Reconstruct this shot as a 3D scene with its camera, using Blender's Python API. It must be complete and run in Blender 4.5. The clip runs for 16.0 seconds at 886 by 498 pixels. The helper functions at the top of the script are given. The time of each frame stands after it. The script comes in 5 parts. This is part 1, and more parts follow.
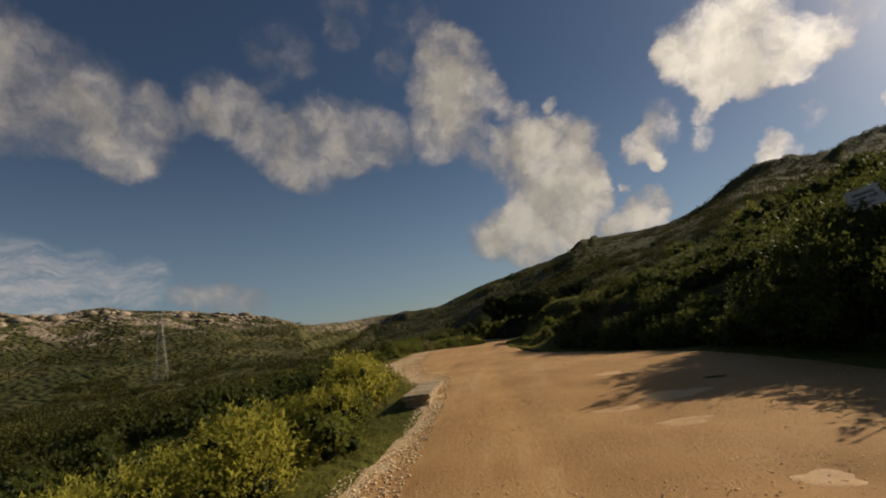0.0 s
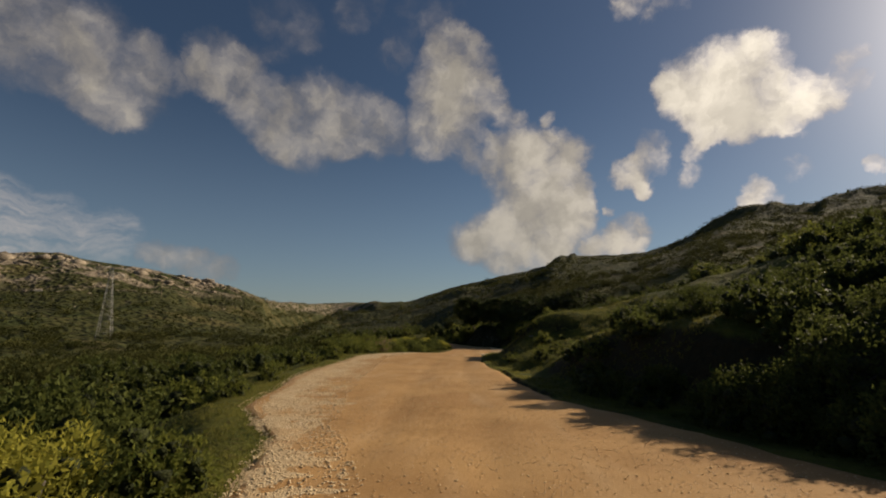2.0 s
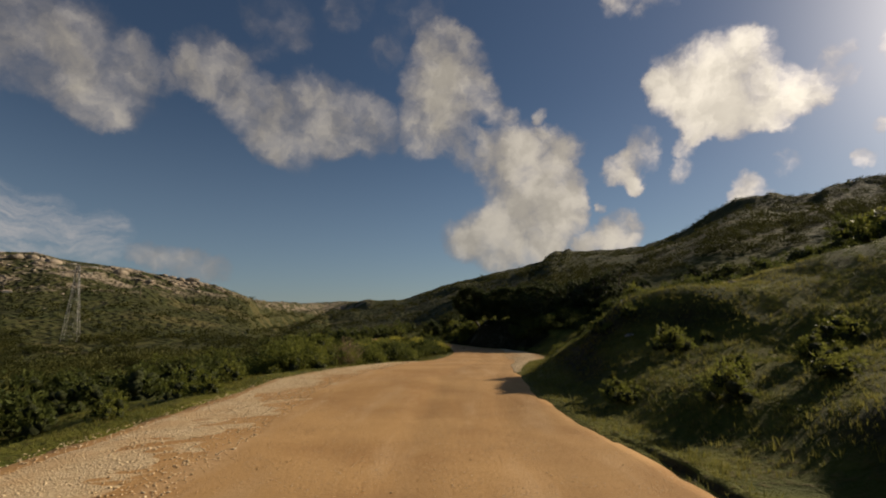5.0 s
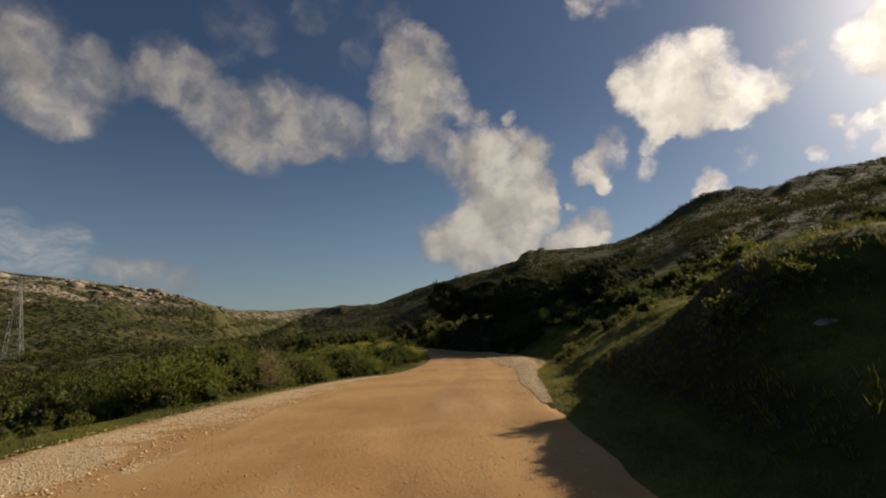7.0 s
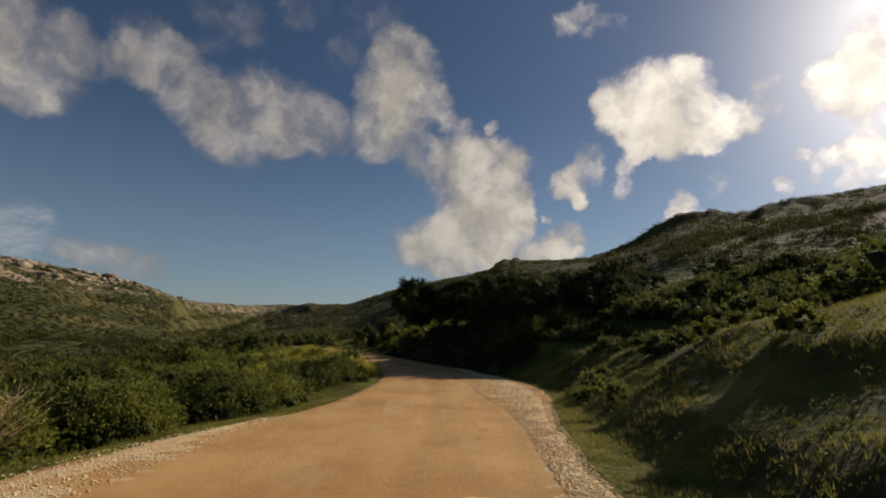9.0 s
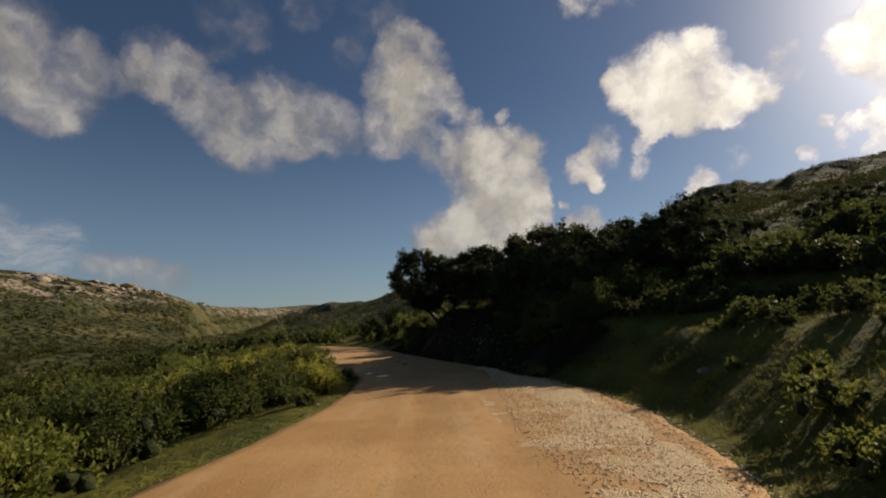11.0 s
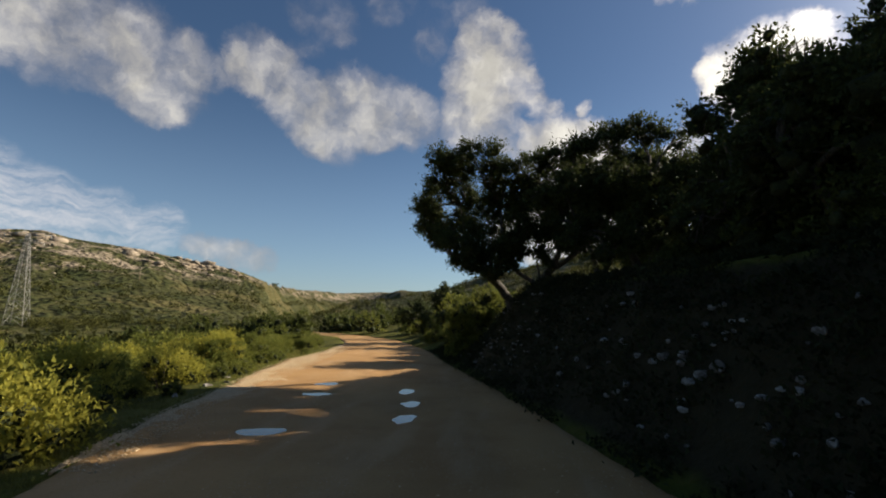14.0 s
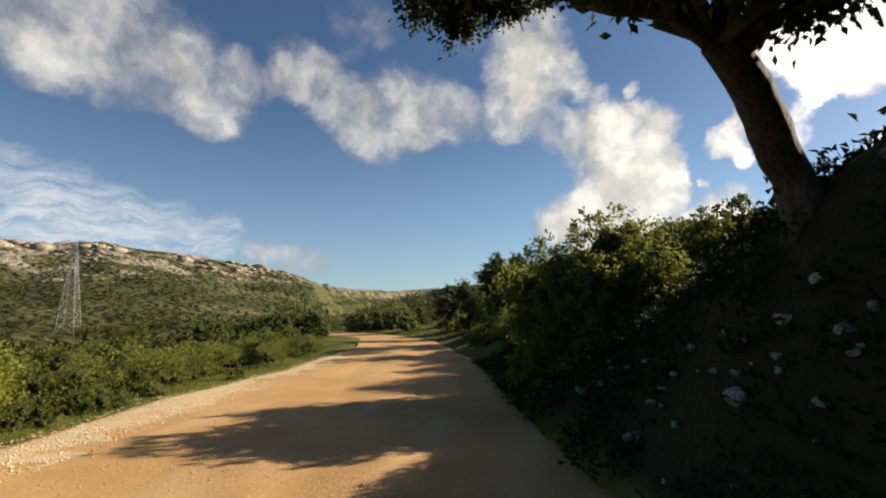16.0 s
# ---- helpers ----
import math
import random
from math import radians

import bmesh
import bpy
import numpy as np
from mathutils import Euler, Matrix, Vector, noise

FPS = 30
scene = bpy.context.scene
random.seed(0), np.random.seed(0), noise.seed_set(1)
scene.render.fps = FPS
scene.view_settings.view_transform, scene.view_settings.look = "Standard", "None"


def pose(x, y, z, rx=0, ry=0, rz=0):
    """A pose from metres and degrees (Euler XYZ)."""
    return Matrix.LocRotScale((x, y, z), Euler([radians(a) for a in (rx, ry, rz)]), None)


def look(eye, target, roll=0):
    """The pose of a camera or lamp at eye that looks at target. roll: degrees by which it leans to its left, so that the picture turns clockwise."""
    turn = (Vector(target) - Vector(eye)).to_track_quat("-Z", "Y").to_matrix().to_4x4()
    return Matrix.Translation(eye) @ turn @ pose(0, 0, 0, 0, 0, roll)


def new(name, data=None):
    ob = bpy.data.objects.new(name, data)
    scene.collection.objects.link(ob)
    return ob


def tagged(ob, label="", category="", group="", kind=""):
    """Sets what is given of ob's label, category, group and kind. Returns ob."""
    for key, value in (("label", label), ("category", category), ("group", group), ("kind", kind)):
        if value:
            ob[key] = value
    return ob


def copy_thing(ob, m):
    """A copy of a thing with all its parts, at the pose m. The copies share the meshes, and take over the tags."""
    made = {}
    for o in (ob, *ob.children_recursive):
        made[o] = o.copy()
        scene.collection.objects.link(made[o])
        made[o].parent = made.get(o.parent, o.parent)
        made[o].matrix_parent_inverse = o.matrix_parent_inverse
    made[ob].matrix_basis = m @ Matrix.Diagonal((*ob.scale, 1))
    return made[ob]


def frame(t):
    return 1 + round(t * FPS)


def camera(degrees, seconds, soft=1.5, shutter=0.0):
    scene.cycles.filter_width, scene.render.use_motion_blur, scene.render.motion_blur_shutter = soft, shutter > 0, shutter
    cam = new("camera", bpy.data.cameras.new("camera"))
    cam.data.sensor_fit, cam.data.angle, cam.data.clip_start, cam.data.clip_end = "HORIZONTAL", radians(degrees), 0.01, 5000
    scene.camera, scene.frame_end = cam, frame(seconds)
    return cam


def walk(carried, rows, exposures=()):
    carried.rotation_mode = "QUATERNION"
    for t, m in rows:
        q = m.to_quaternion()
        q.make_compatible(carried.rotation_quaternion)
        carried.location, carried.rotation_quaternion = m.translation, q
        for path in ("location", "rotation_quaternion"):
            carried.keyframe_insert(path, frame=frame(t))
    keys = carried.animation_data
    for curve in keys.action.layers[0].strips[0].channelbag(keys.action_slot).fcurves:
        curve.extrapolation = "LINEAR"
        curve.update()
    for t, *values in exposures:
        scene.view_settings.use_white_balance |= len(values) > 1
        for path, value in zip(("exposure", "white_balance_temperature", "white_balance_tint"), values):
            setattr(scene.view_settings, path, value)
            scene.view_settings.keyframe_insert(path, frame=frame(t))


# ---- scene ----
cam = camera(83.7, 16.0, soft=2.0)

# seconds, eye, point looked at, roll
PATH = [
    (0, (0.0, 0.0, 1.401), (-0.784, 9.827, 3.079), -7.53),
    (0.5, (0.076, 1.758, 1.462), (-0.346, 11.617, 3.077), -5.74),
    (1, (0.267, 3.844, 1.482), (0.499, 13.714, 3.073), -6.04),
    (1.5, (-0.04, 6.034, 1.566), (0.409, 15.875, 3.285), -1.30),
    (2, (-0.44, 8.342, 1.704), (-0.806, 18.205, 3.311), 0.44),
    (2.5, (-0.816, 10.644, 1.789), (-0.347, 20.506, 3.375), -3.15),
    (3, (-0.834, 12.978, 1.747), (-0.657, 22.855, 3.304), 0.46),
    (3.5, (-0.838, 15.372, 1.662), (-0.95, 25.227, 3.357), -0.19),
    (4, (-1.027, 17.852, 1.653), (-1.315, 27.728, 3.195), -0.59),
    (6.5, (-1.21, 27.465, 1.524), (-1.257, 37.333, 3.141), -0.35),
    (7, (-1.133, 29.46, 1.501), (-0.839, 39.325, 3.109), -2.47),
    (7.5, (-0.998, 31.484, 1.537), (-0.182, 41.323, 3.131), -2.01),
    (8, (-1.043, 33.482, 1.571), (-0.136, 43.312, 3.167), -0.49),
    (8.5, (-0.885, 35.65, 1.68), (-0.033, 45.464, 3.397), 1.04),
    (11, (0.795, 47.885, 1.303), (1.221, 57.754, 2.86), -2.45),
    (11.5, (0.662, 50.461, 1.128), (1.651, 60.271, 2.799), -1.32),
    (12, (0.973, 53.154, 1.031), (1.637, 62.993, 2.69), 2.16),
    (12.5, (1.373, 55.99, 1.0), (1.369, 65.839, 2.731), 3.15),
    (13, (1.378, 59.012, 0.976), (1.701, 68.849, 2.744), 2.21),
    (13.5, (1.37, 62.335, 1.047), (0.626, 72.198, 2.518), 4.95),
    (14, (1.205, 65.508, 1.082), (0.16, 75.349, 2.517), 1.05),
    (14.5, (1.043, 68.562, 1.023), (0.577, 78.453, 2.418), -1.44),
    (15, (0.673, 71.527, 0.938), (-1.036, 81.281, 2.329), 3.50),
    (15.5, (0.255, 74.342, 0.909), (-1.637, 84.057, 2.342), 0.74),
    (16, (-0.096, 77.149, 0.858), (-2.116, 86.851, 2.197), -1.02),
]
walk(cam, [(t, look(eye, target, roll)) for t, eye, target, roll in PATH],
     exposures=((0.0, 0.02, 7350, 12), (8.5, 0.16, 7100, 12), (11.0, 0.22, 7000, 12), (12.5, 0.38, 6950, 12), (13.5, 0.68, 6750, 10), (14.5, 1.02, 6600, 9), (15.0, 1.14, 6500, 8), (15.5, 1.12, 6500, 8), (16.0, 1.10, 6700, 8)))

SUN_AZ, SUN_EL = 58.0, 25.0      # degrees to the right of +y, above the horizon


def towards(az, el):
    """Unit vector; az in degrees to the left of +y."""
    a, e = radians(az), radians(el)
    return Vector((-math.sin(a) * math.cos(e), math.cos(a) * math.cos(e), math.sin(e)))


SUN = towards(-SUN_AZ, SUN_EL)

# ---------------------------------------------------------------- node helper


class Nodes:
    """Short hand for building a node tree."""

    def __init__(self, tree):
        self.tree = tree
        tree.nodes.clear()

    def add(self, kind, ins=None, **settings):
        n = self.tree.nodes.new(kind)
        for k, v in settings.items():
            setattr(n, k, v)
        for k, v in (ins or {}).items():
            self.put(n.inputs[k], v)
        return n

    def put(self, socket, v):
        if isinstance(v, bpy.types.NodeSocket):
            self.tree.links.new(v, socket)
        elif isinstance(v, bpy.types.Node):
            self.tree.links.new(v.outputs[0], socket)
        elif v is not None:
            socket.default_value = v

    def math(self, op, a, b=None, c=None, clamp=False):
        n = self.add("ShaderNodeMath", operation=op, use_clamp=clamp)
        for i, v in enumerate((a, b, c)):
            if v is not None:
                self.put(n.inputs[i], v)
        return n.outputs[0]

    def vmath(self, op, a, b=None, scale=None):
        n = self.add("ShaderNodeVectorMath", operation=op)
        self.put(n.inputs[0], a)
        if b is not None:
            self.put(n.inputs[1], b)
        if scale is not None:
            self.put(n.inputs["Scale"], scale)
        return n.outputs["Value"] if op in ("DOT_PRODUCT", "LENGTH") else n.outputs[0]

    def ramp(self, v, lo, hi, a=0.0, b=1.0, smooth=True):
        n = self.add("ShaderNodeMapRange", interpolation_type="SMOOTHSTEP" if smooth else "LINEAR")
        for i, s in enumerate((v, lo, hi, a, b)):
            self.put(n.inputs[i], s)
        return n.outputs[0]

    def mix(self, f, a, b):
        n = self.add("ShaderNodeMix", data_type="RGBA")
        self.put(n.inputs[0], f)
        self.put(n.inputs[6], a if not isinstance(a, tuple) else (*a, 1.0))
        self.put(n.inputs[7], b if not isinstance(b, tuple) else (*b, 1.0))
        return n.outputs[2]

    def noise(self, vec, scale, detail=4.0, rough=0.55, out=0):
        n = self.add("ShaderNodeTexNoise", {"Vector": vec, "Scale": scale, "Detail": detail, "Roughness": rough})
        return n.outputs[out]


# ---------------------------------------------------------------- sky and sun

world = bpy.data.worlds.new("sky")
scene.world = world
world.use_nodes = True
W = Nodes(world.node_tree)
SKY_STRENGTH = 0.042
sky = W.add("ShaderNodeTexSky", sky_type="NISHITA", sun_disc=False, sun_elevation=radians(SUN_EL),
            sun_rotation=radians(SUN_AZ), altitude=200.0, air_density=1.1, dust_density=0.5, ozone_density=5.5)
direction = W.add("ShaderNodeTexCoord").outputs["Generated"]
wobble = W.vmath("SUBTRACT", W.noise(direction, 7.0, 5.0, 0.6, 1), (0.5, 0.5, 0.5))
fine = W.vmath("SUBTRACT", W.noise(direction, 30.0, 6.0, 0.65, 1), (0.5, 0.5, 0.5))
bent = W.vmath("NORMALIZE", W.vmath("ADD", W.vmath("ADD", direction, W.vmath("SCALE", wobble, scale=0.050)),
                                    W.vmath("SCALE", fine, scale=0.034)))
to_sun = W.vmath("DOT_PRODUCT", direction, tuple(SUN))


def cloud(puffs, thick=1.0):
    """Density of one cloud: soft discs of (azimuth, elevation, radius) in degrees."""
    total = None
    for az, el, r in puffs:
        near = W.vmath("DOT_PRODUCT", bent, tuple(towards(az, el)))
        d = W.ramp(near, math.cos(radians(r * 1.85)), math.cos(radians(r * 0.1)), 0.0, thick)
        total = d if total is None else W.math("ADD", total, d)
    return W.math("SUBTRACT", 1.15 * thick, W.math("MULTIPLY", W.math("EXPONENT", W.math("MULTIPLY", total, -1.1 / thick)), 1.15 * thick))


# from the grey bank on the left to the bright heaps near the sun
CLOUDS = [
    cloud([(39.7, 24.7, 3.2), (42.8, 26.1, 3.4), (37.4, 23.0, 2.7), (38.1, 21.1, 1.8), (53.1, 25.1, 3.6), (48.4, 26.4, 4.4), (45.4, 24.2, 2.8), (51.7, 27.8, 4.5), (35.0, 25.5, 1.6)], 0.74),
    cloud([(28.3, 27.3, 2.2), (29.9, 25.9, 1.5), (25.6, 25.7, 2.3), (23.3, 23.8, 2.3), (20.2, 22.5, 3.0), (16.8, 23.4, 3.1), (13.2, 23.5, 2.9), (9.8, 22.8, 2.3), (18.2, 20.3, 2.3), (21.3, 19.9, 1.6), (14.4, 21.2, 1.8)], 0.85),
    cloud([(33.2, 24.9, 1.5), (31.4, 25.4, 1.0), (23.7, 28.5, 1.3), (21.9, 29.1, 1.0)], 0.45),
    cloud([(20.8, 32.2, 2.2), (18.8, 31.5, 1.4), (23.4, 32.8, 1.5), (14.3, 33.4, 1.3), (13.0, 35.6, 2.2), (6.5, 31.8, 2.0), (8.6, 30.3, 1.3), (2.3, 35.2, 1.9), (8.8, 36.0, 1.6)], 0.42),
    cloud([(1.2, 31.3, 2.0), (0.5, 28.7, 3.0), (3.0, 28.1, 2.3), (2.6, 25.4, 2.6), (-0.5, 25.8, 2.7), (4.0, 22.4, 2.3), (0.5, 22.4, 2.3), (-3.0, 26.3, 1.6), (-6.0, 23.6, 1.2)], 0.95),
    cloud([(-9.6, 19.5, 2.8), (-6.3, 20.3, 1.9), (-11.9, 19.4, 2.2), (-1.9, 20.5, 1.8), (-5.2, 17.5, 2.2), (-9.2, 16.4, 3.2), (-12.7, 15.6, 2.0), (-11.0, 13.1, 2.9), (-7.4, 12.3, 2.8), (-3.7, 10.4, 2.5), (-0.7, 9.8, 1.7), (-7.0, 9.4, 3.0), (-10.9, 10.2, 2.2), (-13.5, 12.3, 1.5), (-10.5, 24.0, 0.7)], 1.0),
    cloud([(-18.6, 10.2, 1.8), (-16.5, 9.8, 1.5), (-14.6, 9.3, 1.0), (-16.7, 13.1, 0.5)], 1.2),
    cloud([(-26.8, 25.9, 2.3), (-23.5, 24.8, 1.2), (-25.2, 23.4, 1.8), (-30.1, 25.7, 2.4), (-32.7, 25.8, 1.8), (-28.5, 22.8, 2.7), (-32.1, 22.8, 2.6), (-35.0, 21.6, 2.0), (-37.2, 21.3, 1.4), (-30.9, 20.4, 1.7), (-27.1, 20.2, 1.3), (-34.0, 19.7, 1.2)], 1.1),
    cloud([(-38.8, 21.6, 1.1), (-39.3, 24.2, 0.8), (-38.3, 23.0, 1.0), (-39.7, 21.8, 0.6), (-25.9, 18.7, 1.0), (-35.3, 18.6, 0.7)], 0.7),
    cloud([(-21.9, 19.3, 1.4), (-21.2, 17.6, 1.6), (-19.1, 16.9, 1.3), (-20.7, 15.2, 0.7), (-31.3, 13.9, 1.0), (-31.6, 12.7, 1.3), (-30.4, 12.6, 0.8)], 0.95),
    cloud([(-25.4, 16.4, 0.9), (-24.8, 15.1, 0.8), (-25.9, 13.8, 0.5), (-34.5, 15.3, 0.9), (-34.2, 14.2, 0.6), (-19.3, 33.7, 1.0), (-21.9, 33.8, 1.3), (-22.4, 32.4, 0.6), (-24.6, 33.1, 0.9)], 0.6),
    cloud([(-44.8, 23.1, 1.8), (-47.5, 23.2, 2.1), (-49.0, 25.6, 2.3), (-46.8, 21.0, 1.5), (-47.2, 17.2, 1.3), (-45.3, 16.4, 1.0), (-43.4, 16.3, 0.8), (-41.7, 17.0, 0.6), (-40.5, 14.4, 0.7), (-42.9, 14.9, 0.6), (-45.3, 14.1, 0.8), (-47.6, 15.4, 1.2)], 1.1),
    cloud([(32.1, 7.2, 1.1), (30.3, 6.7, 1.4), (28.2, 6.4, 1.3), (26.1, 6.3, 1.1), (33.5, 7.2, 0.7)], 0.75),
]
cover = CLOUDS[0]
for c in CLOUDS[1:]:
    cover = W.math("MAXIMUM", cover, c)
# thin streaks low over the mountains on the left
band = cloud([(60.0, 12.6, 2.6), (54.3, 11.4, 2.6), (50.0, 10.3, 2.6), (45.6, 9.4, 2.4), (41.0, 8.9, 2.0), (36.6, 8.6, 1.7), (51.0, 8.4, 2.2), (45.0, 7.2, 2.0), (57.0, 9.4, 2.6)], 0.62)
slanted = W.vmath("MULTIPLY", W.vmath("ADD", direction, W.vmath("SCALE", wobble, scale=0.10)), (10.0, 10.0, 46.0))
streaks = W.math("MULTIPLY", W.math("MINIMUM", band, 0.9), W.ramp(W.noise(slanted, 1.5, 8.0, 0.70), 0.30, 0.70, 0.10, 1.0))
# billows: crisp towards the sun, soft and thin away from it
crisp = W.ramp(to_sun, 0.45, 0.90)
billow = W.math("SUBTRACT", W.noise(bent, 13.0, 9.0, 0.58), 0.5)
ragged = W.math("MULTIPLY_ADD", billow, W.math("MULTIPLY_ADD", crisp, 0.5, 1.7), cover)
alpha = W.ramp(ragged, W.math("MULTIPLY_ADD", crisp, 0.22, 0.06), W.math("MULTIPLY_ADD", crisp, -0.30, 1.30))
alpha = W.math("MULTIPLY", alpha, W.ramp(cover, 0.03, 0.45))
alpha = W.math("MULTIPLY", alpha, W.math("MULTIPLY_ADD", crisp, 0.10, 0.88), clamp=True)
glow = W.math("POWER", W.math("MAXIMUM", to_sun, 0.0), 6.0)
lit_side = W.math("SUBTRACT", W.noise(bent, 10.0, 6.0, 0.58), W.noise(W.vmath("ADD", bent, tuple(SUN * 0.035)), 10.0, 6.0, 0.58))
relief = W.math("MULTIPLY", W.ramp(lit_side, -0.16, 0.16, 0.80, 1.18), W.ramp(billow, -0.22, 0.22, 0.90, 1.08))
cloud_light = W.math("MULTIPLY", W.math("MULTIPLY_ADD", glow, 15.0, 7.0), relief)
cloud_light = W.math("MULTIPLY", cloud_light, W.ramp(ragged, 0.2, 1.3, 0.72, 1.20))
cloud_tint = W.mix(W.ramp(ragged, 0.3, 1.3), (0.92, 0.89, 0.97), (1.0, 0.96, 0.87))
cloud_colour = W.vmath("SCALE", cloud_tint, scale=cloud_light)
haze = W.math("ADD", W.math("POWER", W.math("MAXIMUM", to_sun, 0.0), 40.0), W.math("MULTIPLY", W.math("POWER", W.math("MAXIMUM", to_sun, 0.0), 260.0), 3.0))
sky_colour = W.vmath("ADD", sky.outputs[0], W.vmath("SCALE", (1.0, 0.95, 0.88), scale=W.math("MULTIPLY", haze, 25.0)))
sky_colour = W.vmath("ADD", sky_colour, W.vmath("SCALE", (1.0, 0.86, 1.0), scale=W.math("MULTIPLY", W.math("POWER", W.math("MAXIMUM", to_sun, 0.0), 9.0), 1.2)))
up_part = W.add("ShaderNodeSeparateXYZ", {0: direction}).outputs[2]
low_air = W.ramp(up_part, -0.02, 0.46, 2.5, 0.0)
sky_colour = W.vmath("ADD", sky_colour, W.vmath("SCALE", (0.60, 0.80, 1.0), scale=low_air))
seen = W.mix(streaks, W.mix(alpha, sky_colour, cloud_colour), (10.8, 10.5, 10.8))
back = W.add("ShaderNodeBackground", {"Color": seen, "Strength": SKY_STRENGTH})
W.add("ShaderNodeOutputWorld", {"Surface": back.outputs[0]})

sun_data = bpy.data.lights.new("sun", "SUN")
sun_data.energy, sun_data.angle, sun_data.color = 5.0, radians(0.6), (1.0, 0.90, 0.74)
sun = new("sun", sun_data)
sun.matrix_basis = look(SUN * 100, (0, 0, 0))

# ---------------------------------------------------------------- materials


def material(name):
    m = bpy.data.materials.new(name)
    m.use_nodes = True
    return m, Nodes(m.node_tree)


def finish(m, n, shader, bump=None, disp=0.02, strength=1.0):
    if bump is not None:
        b = n.add("ShaderNodeBump", {"Height": bump, "Distance": disp, "Strength": strength})
        n.put(shader.inputs["Normal"], b.outputs[0])
    n.add("ShaderNodeOutputMaterial", {"Surface": shader.outputs[0]})
    return m


def surface(name, low, high, scale=3.0, fine_scale=40.0, rough=0.85, disp=0.01, metal=0.0, spread=(0.35, 0.65)):
    """Two-scale mottled material in world-size noise."""
    m, n = material(name)
    at = n.add("ShaderNodeNewGeometry").outputs["Position"]
    big = n.noise(at, scale, 5.0, 0.6)
    small = n.noise(at, fine_scale, 4.0, 0.6)
    f = n.ramp(n.math("MULTIPLY_ADD", n.math("SUBTRACT", small, 0.5), 0.6, big), *spread)
    s = n.add("ShaderNodeBsdfPrincipled", {"Base Color": n.mix(f, low, high), "Roughness": rough, "Metallic": metal})
    s.inputs["Specular IOR Level"].default_value = 0.25
    return finish(m, n, s, n.math("ADD", big, small), disp)


def leaf_material(name, dark, light, through_light=0.3, gloss=0.6, patch_scale=1.1):
    """Each leaf takes its own shade; light passes through the blade."""
    m, n = material(name)
    geo = n.add("ShaderNodeNewGeometry")
    own = geo.outputs["Random Per Island"]
    patch = n.noise(geo.outputs["Position"], patch_scale, 3.0)
    f = n.math("ADD", n.math("MULTIPLY", own, 0.65), n.ramp(patch, 0.35, 0.7, -0.1, 0.45), clamp=True)
    colour = n.mix(f, dark, light)
    s = n.add("ShaderNodeBsdfPrincipled", {"Base Color": colour, "Roughness": gloss})
    s.inputs["Specular IOR Level"].default_value = 0.05
    t = n.add("ShaderNodeBsdfTranslucent", {"Color": n.mix(0.5, colour, light)})
    both = n.add("ShaderNodeMixShader", {0: through_light, 1: s.outputs[0], 2: t.outputs[0]})
    n.add("ShaderNodeOutputMaterial", {"Surface": both.outputs[0]})
    return m


def road_material():
    m, n = material("packed_dirt")
    geo = n.add("ShaderNodeNewGeometry")
    at = geo.outputs["Position"]
    along = n.vmath("MULTIPLY", at, (1.0, 0.16, 1.0))
    big = n.noise(at, 0.45, 4.0, 0.6)
    lanes = n.noise(along, 1.6, 4.0, 0.55)
    grit = n.noise(at, 28.0, 5.0, 0.7)
    dust = n.noise(at, 120.0, 2.0, 0.6)
    pebbles = n.add("ShaderNodeTexVoronoi", {"Vector": at, "Scale": 34.0}, feature="F1").outputs["Distance"]
    base = n.mix(n.ramp(big, 0.35, 0.65), (0.350, 0.192, 0.074), (0.44, 0.258, 0.106))
    base = n.mix(n.ramp(lanes, 0.50, 0.72, 0.0, 0.6), base, (0.47, 0.305, 0.158))
    base = n.mix(n.ramp(grit, 0.52, 0.70, 0.0, 0.5), base, (0.26, 0.148, 0.068))
    base = n.mix(n.ramp(dust, 0.60, 0.75, 0.0, 0.5), base, (0.62, 0.46, 0.29))
    chips = n.add("ShaderNodeTexVoronoi", {"Vector": at, "Scale": 21.0}, feature="F1")
    chip = n.math("MULTIPLY", n.ramp(chips.outputs["Distance"], 0.16, 0.26, 1.0, 0.0), n.ramp(n.noise(at, 1.1, 5.0, 0.65), 0.43, 0.60))
    base = n.mix(n.math("MULTIPLY", chip, 0.9), base, n.mix(n.add("ShaderNodeSeparateColor", {0: chips.outputs["Color"]}).outputs[0], (0.24, 0.145, 0.075), (0.60, 0.46, 0.30)))
    s = n.add("ShaderNodeBsdfPrincipled", {"Base Color": base, "Roughness": 0.9})
    s.inputs["Specular IOR Level"].default_value = 0.15
    h = n.math("ADD", n.math("MULTIPLY", n.ramp(pebbles, 0.05, 0.30, 1.0, 0.0), n.ramp(n.noise(at, 2.2, 4.0), 0.5, 0.68, 0.0, 0.55)),
               n.math("MULTIPLY", grit, 1.2))
    h = n.math("ADD", n.math("ADD", h, chip), n.math("MULTIPLY", lanes, 2.0))
    return finish(m, n, s, h, 0.006)


